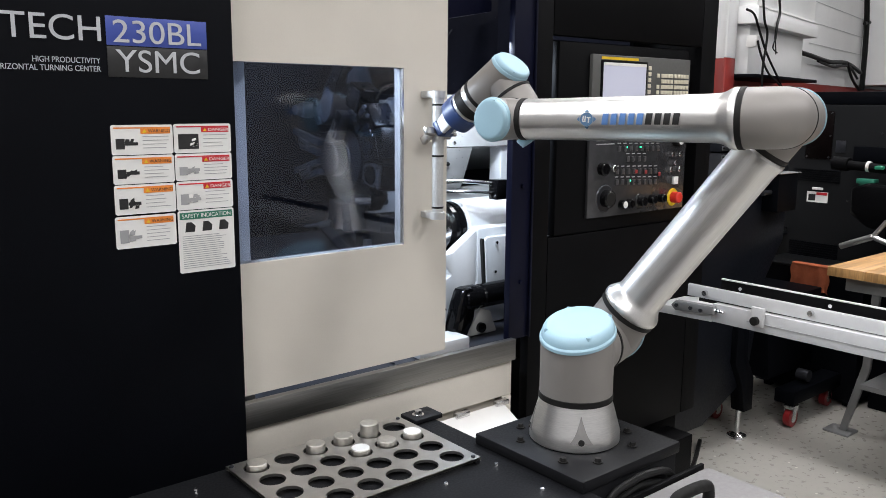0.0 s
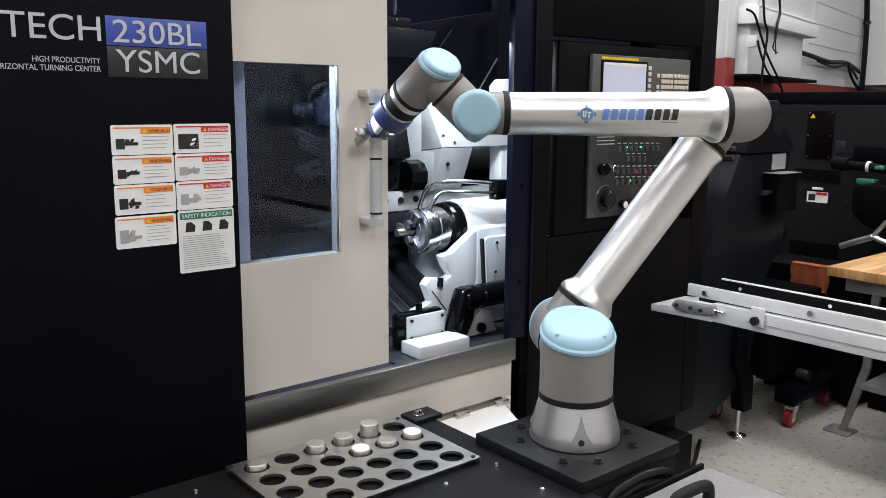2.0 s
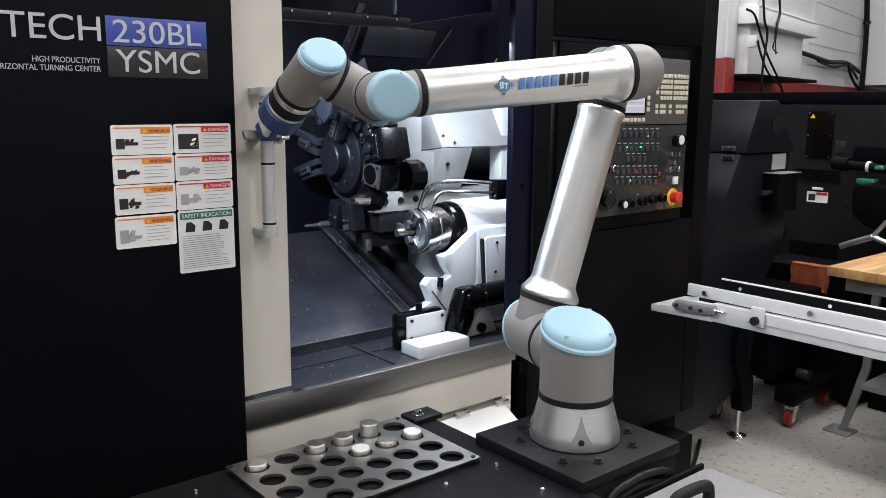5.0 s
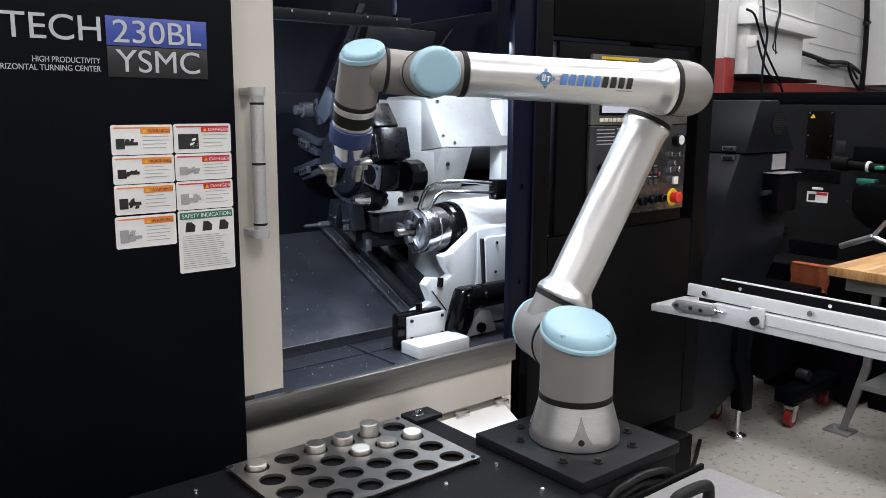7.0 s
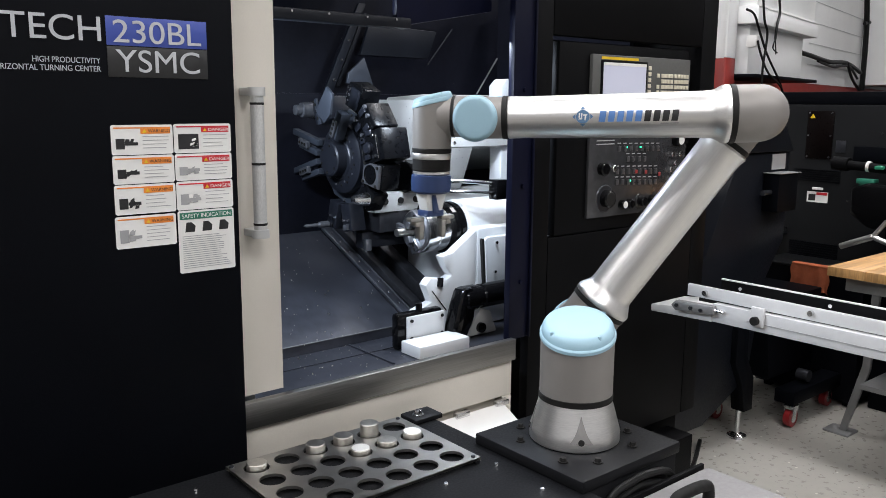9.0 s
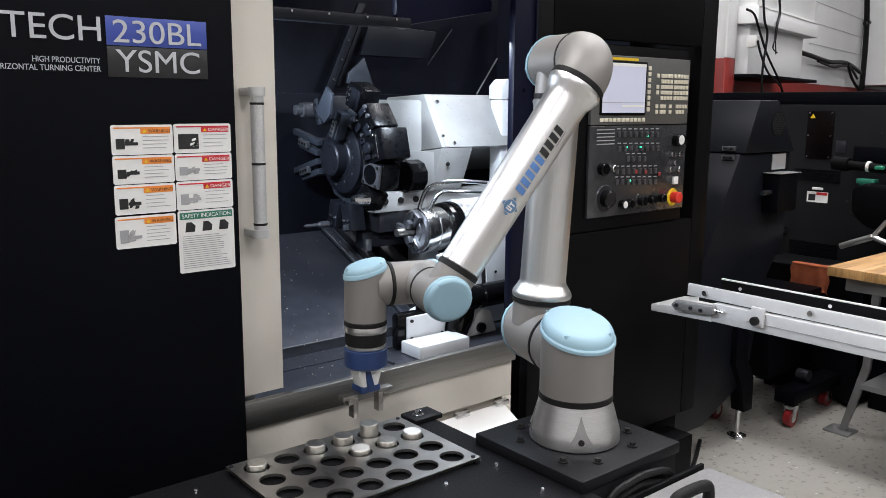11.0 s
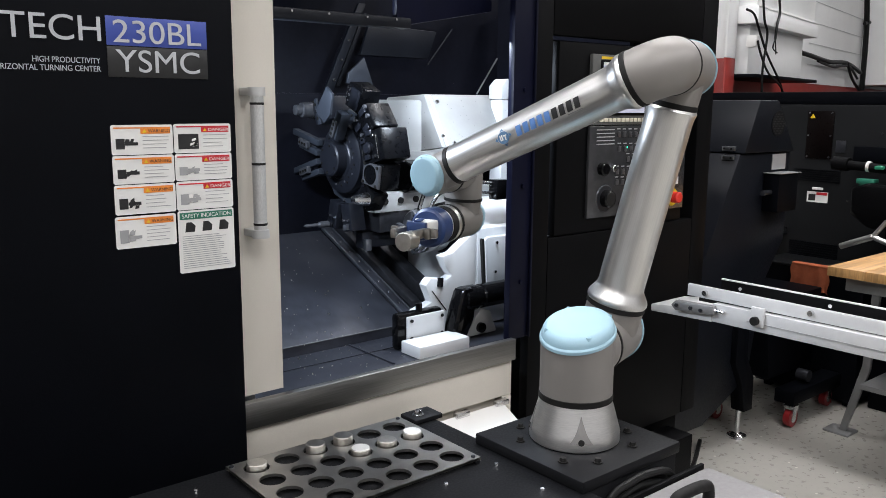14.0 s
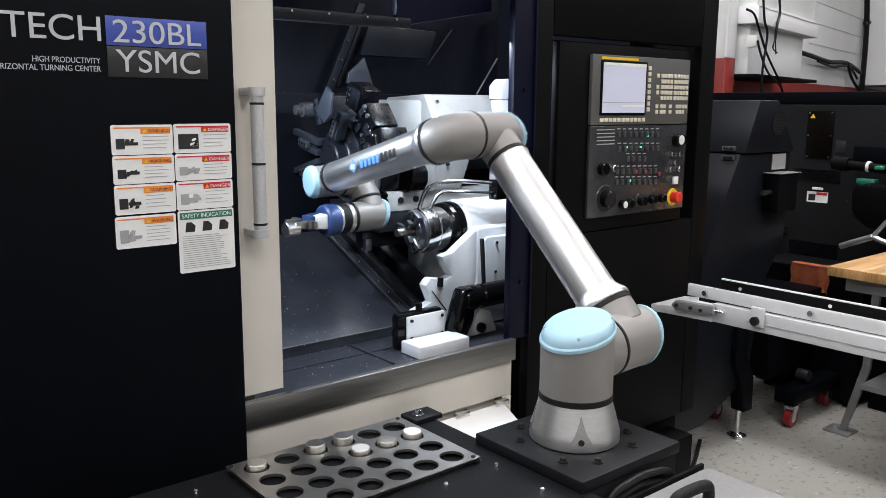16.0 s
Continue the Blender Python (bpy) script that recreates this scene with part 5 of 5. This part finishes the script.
def caster(parent, x, y):
    c = part("caster", box(x - 0.03, x + 0.03, y - 0.026, y + 0.026, 0.094, 0.115, 0.003), M_CHROME, parent, "castor with a red wheel")
    part("wheel", rod((x, y - 0.016, 0.045), (x, y + 0.016, 0.045), 0.045, 24), M_WHEEL, c, "dark red wheel")
    part("wheel_hub", rod((x, y - 0.0195, 0.045), (x, y + 0.0195, 0.045), 0.022, 18), M_CHROME, c)
    for s in (-1, 1):
        part("fork", box(x - 0.018, x + 0.018, y + s * 0.021 - 0.002, y + s * 0.021 + 0.002, 0.035, 0.094, 0.001), M_CHROME, c)


def chip_bin():
    b = root("chip_bin", pose(0, 0, 0), "black chip bin on red castors", "bin")
    part("hopper", prism([(2.46, 0.24), (2.90, 0.24), (2.945, 0.645), (2.40, 0.645)], 0.88, 1.45, 0.006), M_BLACK, b)
    part("frame", box(2.53, 3.03, 0.775, 0.88, 0.116, 0.185, 0.006), M_BLACK, b)
    part("hub", rod((2.72, 0.80, 0.225), (2.72, 0.86, 0.225), 0.03, 20), M_DARKSTEEL, b)
    caster(b, 2.555, 0.80)
    caster(b, 2.985, 0.83)
    caster(b, 2.36, 1.10)


def bench():
    w = root("workbench", pose(0, 0, 0), "workbench with a butcher-block wooden top", "workbench")
    n = 9
    for k in range(n):
        y1 = 0.522 - 0.155 * k
        part("plank", box(2.215, 3.9, y1 - 0.1545, y1, 0.862, 0.902, 0.002), M_WOOD, w)
    part("apron", box(2.26, 3.85, -0.83, 0.46, 0.80, 0.8615, 0.004), M_TENS, w, "grey steel apron")
    part("shelf", box(2.5, 3.85, -0.83, 0.46, 0.30, 0.325, 0.004), M_TENS, w)
    leg = part("leg", prism([(0.580, 0.012), (0.612, 0.012), (0.530, 0.36), (0.515, 0.80), (0.478, 0.80), (0.495, 0.34)], 2.675, 2.700, 0.003, None, YZ), M_TENS, w, "grey pressed-steel leg")
    part("foot", box(2.630, 2.745, 0.545, 0.670, 0.0, 0.0115, 0.003), M_TENS, leg)
    part("brace", rod((2.73, 0.43, 0.33), (2.68, 0.10, 0.70), 0.012), M_TENS, w)
    leg = part("leg", prism([(3.66, 0.80), (3.72, 0.80), (3.76, 0.02), (3.70, 0.02)], -0.8, -0.785, 0.002), M_TENS, w, "grey pressed-steel leg")
    leg = part("leg", prism([(3.66, 0.80), (3.72, 0.80), (3.76, 0.02), (3.70, 0.02)], 0.44, 0.455, 0.002), M_TENS, w, "grey pressed-steel leg")
    leg = part("leg", prism([(2.66, 0.80), (2.72, 0.80), (2.76, 0.02), (2.70, 0.02)], -0.8, -0.785, 0.002), M_TENS, w, "grey pressed-steel leg")
    # rag hanging over a rail
    rg = root("shop_rag", pose(0, 0, 0), "folded orange shop rag hanging over a cart edge", "rag")
    b = bmesh.new()
    nx, nz = 24, 14
    vs = [[b.verts.new((2.978 + 0.006 * math.sin(i * 0.8) * (0.3 + k / nz) - 0.008 * k / nz, 0.862 + 0.212 * i / nx + 0.004 * math.sin(k * 0.7), 0.738 - 0.142 * k / nz * (1 - 0.1 * math.sin(i * 0.45)))) for k in range(nz + 1)] for i in range(nx + 1)]
    for i in range(nx):
        for k in range(nz):
            b.faces.new((vs[i][k], vs[i + 1][k], vs[i + 1][k + 1], vs[i][k + 1]))
    bmesh.ops.solidify(b, geom=b.faces[:], thickness=0.006)
    part("cloth", b, M_RAG, rg)
    part("fold", box(2.975, 3.02, 0.864, 1.072, 0.7365, 0.750, 0.005), M_RAG, rg)
    rk = root("tool_cart", pose(0, 0, 0), "dark steel cart against the machine", "cart")
    part("body", box(3.02, 3.27, 0.70, 1.26, 0.03, 0.72, 0.006), M_BLACK, rk)
    part("top", box(2.99, 3.28, 0.68, 1.27, 0.7205, 0.736, 0.004), M_MACH, rk)
    for y in (0.75, 1.2):
        part("foot", box(3.05, 3.24, y - 0.02, y + 0.02, 0, 0.0295, 0.003), M_BLACK, rk)


def second_machine():
    m = root("second_machine", pose(0, 0, 0), "charcoal grey machine tool with vents and a notice", "machine tool")
    X = 3.3
    part("casing", box(X, 5.2, -2.5, 2.0, 0.10, 1.59, 0.01), M_MACH, m)
    part("top_rail", box(X + 0.03, 5.1, -2.5, 2.0, 1.591, 1.66, 0.006), M_BLACK, m)
    part("base", box(X + 0.1, 5.1, -2.4, 1.9, 0, 0.0995, 0), M_BLACK, m)
    f = X - 0.0005
    win = part("window", box(f - 0.006, f, 1.06, 1.21, 1.29, 1.555, 0.002), M_GLASSD, m, "dark window, a red reflection put into its colour")
    part("warning_sign", prism([(1.165, 1.515), (1.195, 1.515), (1.180, 1.54)], f - 0.0085, f - 0.0065, 0, None, YZ), M_YELLOW, win)
    for y in (1.072, 1.198):
        for z in (1.302, 1.42, 1.543):
            part("screw", rod((f - 0.0065, y, z), (f - 0.010, y, z), 0.006, 8), M_CHROME, win)
    part("notice", box(f - 0.002, f, 1.06, 1.18, 1.045, 1.105, 0), M_LABEL, m, "small white notice")
    part("notice_head", box(f - 0.0035, f - 0.0025, 1.065, 1.125, 1.088, 1.102, 0), M_LRED, m)
    part("notice_mark", box(f - 0.0035, f - 0.0025, 1.13, 1.17, 1.055, 1.09, 0), M_INK, m)
    part("lamp_strip", box(f - 0.012, f, 1.09, 1.15, 1.116, 1.13, 0.002), M_LABEL, m)
    for k in range(14):
        part("louvre", box(f - 0.008, f, 0.98, 1.26, 0.64 + 0.013 * k, 0.647 + 0.013 * k, 0.001), M_BLACK, m)
    for k in range(6):
        part("louvre", box(f - 0.008, f, 1.0, 1.26, 1.165 + 0.012 * k, 1.169 + 0.012 * k, 0.001), M_BLACK, m)
    for y, z in ((1.27, 1.08), (1.27, 1.05), (0.95, 1.07), (0.90, 1.09), (1.30, 0.92), (1.285, 0.88), (0.80, 1.44)):
        part("rivet", rod((f, y, z), (f - 0.005, y, z), 0.006, 8), M_CHROME, m)
    part("switch_row", box(f - 0.006, f, 0.985, 1.04, 1.33, 1.395, 0.002), M_DARKSTEEL, m)
    part("terminal_box", box(f - 0.03, f, 0.55, 0.93, 1.29, 1.37, 0.004), M_BLACK, m)
    d = root("drill_head", pose(0.0, -0.13, -0.02), "black drill head with green fittings", "drill")
    part("body", prism([(0.58, 0.99), (0.84, 0.99), (0.94, 1.06), (0.94, 1.20), (0.86, 1.22), (0.58, 1.22)], 3.0, 3.2, 0.02, None, YZ), M_GLOSS, d)
    part("arm", rod((3.12, 0.55, 1.27), (3.12, 1.04, 1.30), 0.024, 16), M_BLACK2, d)
    part("arm_end", rod((3.12, 1.01, 1.30), (3.12, 1.09, 1.305), 0.036, 16), M_BLACK2, d)
    part("collar", rod((3.12, 0.90, 1.295), (3.12, 0.915, 1.296), 0.028, 16), M_WHITE, d)
    part("green_fitting", box(3.07, 3.13, 0.72, 0.80, 1.27, 1.30, 0.008), M_LGREEN, d, "green plastic fitting")
    part("green_fitting", box(3.07, 3.13, 0.82, 0.86, 1.285, 1.305, 0.006), M_LGREEN, d, "green plastic fitting")
    part("green_plate", box(3.06, 3.12, 0.85, 0.94, 1.21, 1.235, 0.004), M_GREEN, d)
    part("lever", rod((3.0, 0.96, 0.885), (2.99, 0.80, 0.955), 0.016, 12), M_ALUZ, d, "silver lever")
    part("lever", rod((2.99, 0.80, 0.955), (2.99, 0.74, 1.04), 0.012, 12), M_ALUZ, d, "silver lever")
    part("lever", rod((2.99, 0.80, 0.955), (2.99, 0.72, 0.93), 0.014, 12), M_ALUZ, d, "silver lever")
    part("post", box(3.12, 3.26, 0.56, 0.80, 0.02, 1.0, 0.01), M_BLACK, d)
    for y in (1.33, 1.37):
        bt = root("spray_can", pose(3.2, y, 0.852), "small dark spray can", "can", "cans on the ledge")
        part("can", lathe([(0.016, 0), (0.017, 0.003), (0.017, 0.075), (0.010, 0.085)], 18), M_BLACK2, bt)
        part("cap", lathe([(0.010, 0.0855), (0.010, 0.105), (0, 0.107)], 14), M_CHROME, bt)
    lg = root("wall_ledge", pose(0, 0, 0), "black ledge on the machine front", "ledge")
    part("ledge", box(3.12, X - 0.001, 1.28, 1.46, 0.84, 0.8515, 0.002), M_BLACK, lg)


# The red reflected in the pane is put into the base colour.
M_GLASSD = mat("dark_window", (0.0035, 0.0022, 0.0022), 0.3, spec=0.08, var=0.2)
M_LGREEN = mat("green_plastic", (0.02, 0.20, 0.11), 0.4, var=0.1)
chip_conveyor()
chip_bin()
bench()
second_machine()


# ---- wall fittings ----
def wall_things():
    def on_wall(ob):
        ob.matrix_world = WALL_M
        return ob

    col = on_wall(root("steel_column", pose(0, 0, 0), "steel column painted white above and red below", "column"))
    for z0, z1, mt, lb in ((1.905, CEIL - 0.001, M_WALL, "white upper part"), (0, 1.904, M_RED, "red lower part")):
        w = part("shaft", box(-2.09, -1.90, -0.215, -0.20, z0, z1, 0.003), mt, col, lb)
        part("web", box(-2.0, -1.985, -0.1995, -0.02, z0, z1, 0.001), mt, w)
        part("flange", box(-2.09, -1.90, -0.0195, -0.001, z0, z1, 0.003), mt, w)
    hood = on_wall(root("duct_hood", pose(0, 0, 0), "white sheet-metal duct hood on the wall", "duct"))
    part("rim", box(-1.89, -0.30, -0.35, -0.001, 2.14, 2.26, 0.006), M_DUCT, hood)
    part("upper_box", box(-1.86, -0.36, -0.33, -0.001, 2.2605, CEIL - 0.001, 0.006), M_DUCT, hood)
    part("lower_box", box(-1.83, -0.46, -0.28, -0.001, 1.80, 2.1395, 0.01), M_DUCT, hood)
    part("rim_flange", box(-1.89, -0.30, -0.355, -0.3505, 2.25, 2.258, 0.001), M_WHITE, hood)
    part("base_plate", box(-1.89, -0.25, -0.36, -0.001, 1.775, 1.799, 0.003), M_BLACK, hood)
    part("conduit_box", box(-1.895, -1.84, -0.35, -0.2805, 1.98, 2.06, 0.004), M_WHITE, hood)
    pip = on_wall(root("wall_duct", pose(0, 0, 0), "tall white boxed duct", "duct"))
    part("duct", box(3.1, 3.9, -0.5, -0.001, 1.83, CEIL - 0.001, 0.006), M_WALL, pip)
    part("seam", box(3.55, 3.575, -0.504, -0.5005, 1.85, CEIL - 0.01, 0.001), M_INKGREY, pip)
    pn = on_wall(root("louvre_panel", pose(0, 0, 0), "white louvred panel on the wall", "panel"))
    part("panel", box(4.2, 5.2, -0.12, -0.001, 1.86, 2.5, 0.004), M_WALL, pn)
    for k in range(10):
        part("slat", box(4.35, 5.1, -0.135, -0.1205, 1.92 + 0.05 * k, 1.945 + 0.05 * k, 0.002), M_WHITE, pn)
    # rows of painted blocks show as shallow joints
    jt = on_wall(root("block_joint", pose(0, 0, 0), "painted joints of the block wall", "wall joint", kind="structure"))
    for k in range(9):
        part("joint", box(0.8, 9.5, -0.004, -0.0005, 1.98 + 0.2 * k, 1.986 + 0.2 * k, 0), M_JOINT, jt)

    def cable(pts, r=0.008):
        c = on_wall(root("hanging_cable", pose(0, 0, 0), "black hanging electric cable", "cable", "cables on the wall"))
        part("cable", tube_path(pts, r), M_CABLE, c)

    cable([(-2.2, -0.37, 2.2), (-2.04, -0.37, 2.18), (-1.89, -0.37, 2.07), (-1.69, -0.37, 1.93), (-1.3, -0.37, 1.72), (-1.22, -0.37, 1.55)])
    cable([(-1.9, -0.36, 2.02), (-1.84, -0.37, 1.93), (-1.64, -0.37, 1.81), (-1.29, -0.37, 1.71), (-1.18, -0.37, 1.56)])
    cable([(-1.88, -0.36, 2.4), (-1.82, -0.37, 2.17), (-1.73, -0.37, 2.07), (-1.78, -0.37, 1.84), (-1.76, -0.37, 1.65)])
    cable([(-1.48, -0.34, 2.45), (-1.44, -0.36, 2.26), (-1.52, -0.37, 2.15), (-1.54, -0.37, 2.05)], 0.009)
    cable([(-1.54, -0.37, 2.05), (-1.58, -0.37, 1.99), (-1.47, -0.37, 1.96)], 0.005)
    cable([(-1.54, -0.372, 2.05), (-1.53, -0.375, 1.99), (-1.50, -0.37, 1.95)], 0.004)
    cable([(0.0, -0.04, 2.08), (0.62, -0.05, 2.06), (1.45, -0.05, 2.03), (2.21, -0.05, 2.05), (2.95, -0.05, 1.97)], 0.022)
    cable([(1.0, -0.05, 2.02), (1.6, -0.05, 1.99), (2.3, -0.05, 2.02), (2.8, -0.05, 1.90)], 0.014)
    cable([(2.21, -0.06, 2.05), (2.49, -0.06, 1.89), (2.9, -0.06, 1.77)], 0.016)
    cable([(2.85, -0.06, 2.9), (3.01, -0.06, 2.42), (3.05, -0.06, 1.77)], 0.03)
    cable([(2.87, -0.06, 2.52), (3.09, -0.07, 2.55)], 0.02)
    cable([(-2.12, -0.1, CEIL), (-2.14, -0.1, 2.4), (-2.12, -0.1, 2.1), (-2.15, -0.1, 1.9), (-2.11, -0.1, 1.7)], 0.012)
    dk = on_wall(root("dark_crate", pose(0, 0, 0), "dark panel leaning before the red wall", "panel"))
    part("panel", box(0.1, 6.0, -1.0, -0.9, 0.0, 1.72, 0.004), M_BLACK, dk)


M_DUCT = mat("white_duct_paint", (0.74, 0.74, 0.73), 0.5, var=0.05, scale=2)
M_JOINT = mat("joint_paint", (0.55, 0.55, 0.55), 0.6, var=0.05)
wall_things()


# ---- foreground: controller cabinet, cables ----
def foreground():
    c = root("controller_cabinet", pose(0, 0, 0), "grey controller cabinet with a black carrying handle", "cabinet")
    part("body", box(-0.06, 0.214, -0.75, -0.190, 0.30, 0.820, 0.010), M_COVER, c)
    part("lid_edge", box(-0.062, 0.205, -0.1895, -0.180, 0.76, 0.826, 0.002), M_BLACK2, c, "black edge trim")
    part("stand", box(-0.05, 0.17, -0.74, -0.215, 0.0, 0.2995, 0.004), M_BLACK, c)
    part("handle", tube_path([(0.062, -0.290, 0.815), (0.062, -0.290, 0.846), (0.048, -0.289, 0.862), (-0.028, -0.285, 0.862), (-0.042, -0.284, 0.846), (-0.042, -0.284, 0.815)], 0.0115, 14), M_RUBBER, c, "black carrying handle")
    for k in range(3):
        cb = root("robot_cable", pose(0, 0, 0), "thick black robot cable", "cable", "cables by the plate")
        o = 0.019 * k
        part("cable", tube_path([(0.148 - o, -0.1695, 0.770), (0.105 - o, -0.1695, 0.829 - o), (0.038 - o, -0.1695, 0.846 - o), (-0.020, -0.1695, 0.846 - o), (-0.085 + 0.3 * o, -0.1695, 0.828 - o), (-0.112 + 0.5 * o, -0.1695, 0.74)], 0.0085, 10), M_CABLE, cb)
    cb = root("floor_cable", pose(0, 0, 0), "loose cable on the floor", "cable")
    part("cable", tube_path([(2.0, 0.95, 0.02), (1.75, 0.82, 0.012), (1.6, 0.78, 0.012), (1.4, 0.85, 0.012)], 0.010), M_CABLE, cb)


foreground()


# ---- movement ----
TIMES = [0.0, 0.5, 1.0, 1.5, 2.0, 2.5, 3.0, 3.5, 4.0, 4.2, 4.8, 5.4, 6.0, 6.3, 6.5, 7.0, 7.5, 8.0, 8.5, 9.0, 9.2, 9.6, 10.0, 10.5, 10.9, 11.3, 11.5, 11.6, 12.0, 12.5, 13.0, 13.5, 14.0, 14.5, 15.0, 15.5, 16.0]
BASE = [108.9, 118.2, 128.4, 135.2, 143.2, 147.8, 152.1, 154.1, 156.9, 158.7, 160.9, 162.3, 170.0, 171.7, 173.0, 154.3, 122.2, 105.6, 109.1, 130.9, 141.3, 155.0, 161.2, 161.5, 161.5, 161.6, 161.8, 161.8, 162.7, 159.5, 144.2, 123.4, 109.1, 98.6, 98.5, 96.5, 93.6]
UPPER = [125.7, 126.9, 127.2, 126.7, 125.2, 122.9, 120.3, 116.8, 113.1, 111.4, 107.1, 103.9, 108.8, 110.4, 111.0, 115.4, 123.1, 127.4, 127.0, 124.5, 123.4, 118.0, 112.9, 102.9, 94.9, 89.3, 87.1, 87.1, 98.9, 105.5, 104.4, 103.6, 103.3, 101.9, 97.9, 75.8, 46.3]
FORE = [-1.1, -0.3, 0.1, 0.3, -0.0, -0.6, -1.4, -2.6, -3.7, -4.1, -5.4, -6.2, 1.7, 3.0, 3.8, 2.6, 0.8, 0.1, -0.4, -1.5, -2.2, -9.7, -22.1, -41.4, -52.9, -60.6, -63.3, -63.3, -47.9, -36.7, -32.8, -28.7, -24.6, -23.4, -22.4, -20.3, -15.2]
WRIST = [54.5, 53.2, 51.0, 48.0, 44.0, 40.0, 37.0, 34.8, 32.0, 30.5, 28.0, 25.5, 12.3, 10.9, 9.4, 5.2, 0.7, 0.4, 0.3, 0.7, -0.3, 0.0, 0.0, 0.0, -0.0, 0.6, 0.9, 0.9, 0.5, -2.0, -26.2, -44.8, -87.5, -102.0, -100.5, -106.5, -118.0]
BEND = [81.5, 72.5, 64.0, 57.5, 52.0, 48.5, 46.5, 46.2, 45.0, 43.5, 42.0, 40.5, 50.5, 50.2, 49.3, 62.1, 89.7, 89.9, 89.6, 89.8, 89.9, 90.0, 90.0, 90.0, 90.0, 89.8, 89.9, 89.9, 89.9, 90.3, 112.4, 143.7, 177.0, 184.0, 183.0, 182.0, 181.0]


def glide(ts, vs, t):
    """Smooth value at t: cubic with limited slopes, so that it never overshoots."""
    n = len(ts)
    i = max(0, min(n - 2, int(np.searchsorted(ts, t, side="right")) - 1))

    def slope(k):
        if k == 0 or k == n - 1:
            a, b = (0, 1) if k == 0 else (n - 2, n - 1)
            return (vs[b] - vs[a]) / (ts[b] - ts[a])
        h0, h1 = ts[k] - ts[k - 1], ts[k + 1] - ts[k]
        d0, d1 = (vs[k] - vs[k - 1]) / h0, (vs[k + 1] - vs[k]) / h1
        if d0 * d1 <= 0:
            return 0.0
        return 3 * (h0 + h1) / ((2 * h1 + h0) / d0 + (h1 + 2 * h0) / d1)

    h = ts[i + 1] - ts[i]
    s = min(max((t - ts[i]) / h, 0), 1)
    return (vs[i] * (2 * s ** 3 - 3 * s * s + 1) + h * slope(i) * (s ** 3 - 2 * s * s + s)
            + vs[i + 1] * (3 * s * s - 2 * s ** 3) + h * slope(i + 1) * (s ** 3 - s * s))


def axes(o, x, z):
    y = z.cross(x)
    return Matrix((
        (x.x, y.x, z.x, o.x), (x.y, y.y, z.y, o.y), (x.z, y.z, z.z, o.z), (0, 0, 0, 1)))


JAW_T = [0.0, 12.5, 13.0, 13.5, 14.0, 14.5, 16.0]
JAW_A = [0.0, 0.0, 15.0, 45.0, 70.0, 90.0, 90.0]


def arm_poses(t):
    q1, a, b, c, d = (radians(glide(TIMES, v, t)) for v in (BASE, UPPER, FORE, WRIST, BEND))
    up = Vector((0, 0, 1))
    u, n = Vector((math.cos(q1), math.sin(q1), 0)), Vector((math.sin(q1), -math.cos(q1), 0))
    l2, l3, z4 = math.cos(a) * u + math.sin(a) * up, math.cos(b) * u + math.sin(b) * up, math.cos(c) * u + math.sin(c) * up
    s = Vector((0, 0, D1))
    e = s + A2 * l2
    w = e + A3 * l3
    o4 = w + D4 * n
    z5 = math.cos(d) * n + math.sin(d) * z4.cross(n)
    o5 = o4 + D5 * z4
    ja = radians(glide(JAW_T, JAW_A, t))
    j = Vector((math.cos(ja), -math.sin(ja), 0))
    j = (j - j.dot(z5) * z5).normalized()
    return {"shoulder": axes(s, n, up), "upper": axes(s + SO * n, l2, n), "fore": axes(e + FO * n, l3, n),
            "w1": axes(o4, -n, -z4), "w2": axes(o5, -z4, -z5), "tool": axes(o5, j, z5)}


def motions():
    """The arm, the gripper fingers, the door and the slug that is carried."""
    steps = [i / 10 for i in range(161)]
    tracks = [(t, arm_poses(t)) for t in steps]
    for ob, key in ((shoulder, "shoulder"), (upper, "upper"), (fore, "fore"), (w1, "w1"), (w2, "w2"), (w3, "tool"), (grip, "tool")):
        walk(ob, [(t, p[key]) for t, p in tracks])
    # fingers close on the handle, open, and close on the slug
    opening = [(0.0, 0.016), (5.4, 0.016), (5.8, 0.026), (11.4, 0.026), (11.6, 0.0206), (16.0, 0.0206)]
    for ob, side in zip(fingers, (1, -1)):
        walk(ob, [(t, pose(side * o, 0, 0)) for t, o in opening])
    # the door follows the gripper to its stop
    shift_t = [0.0, 0.5, 1.0, 1.5, 2.0, 2.5, 3.0, 3.5, 4.0, 4.2, 4.8, 5.4, 16.0]
    shift = [0.0, 0.046, 0.091, 0.141, 0.191, 0.240, 0.286, 0.339, 0.385, 0.404, 0.460, 0.498, 0.498]
    walk(the_door, [(i / 10, pose(-glide(shift_t, shift, i / 10), 0, 0)) for i in range(60)] + [(16.0, pose(-0.498, 0, 0))])
    # the slug rests in its hole, then goes with the gripper
    rows = []
    rest = Matrix(carried.matrix_world)
    hold = (Matrix.Translation((0, 0, BZ)) @ arm_poses(11.6)["tool"]).inverted() @ rest
    for t, p in tracks:
        rows.append((t, rest if t <= 11.6 else Matrix.Translation((0, 0, BZ)) @ p["tool"] @ hold))
    walk(carried, rows)


motions()
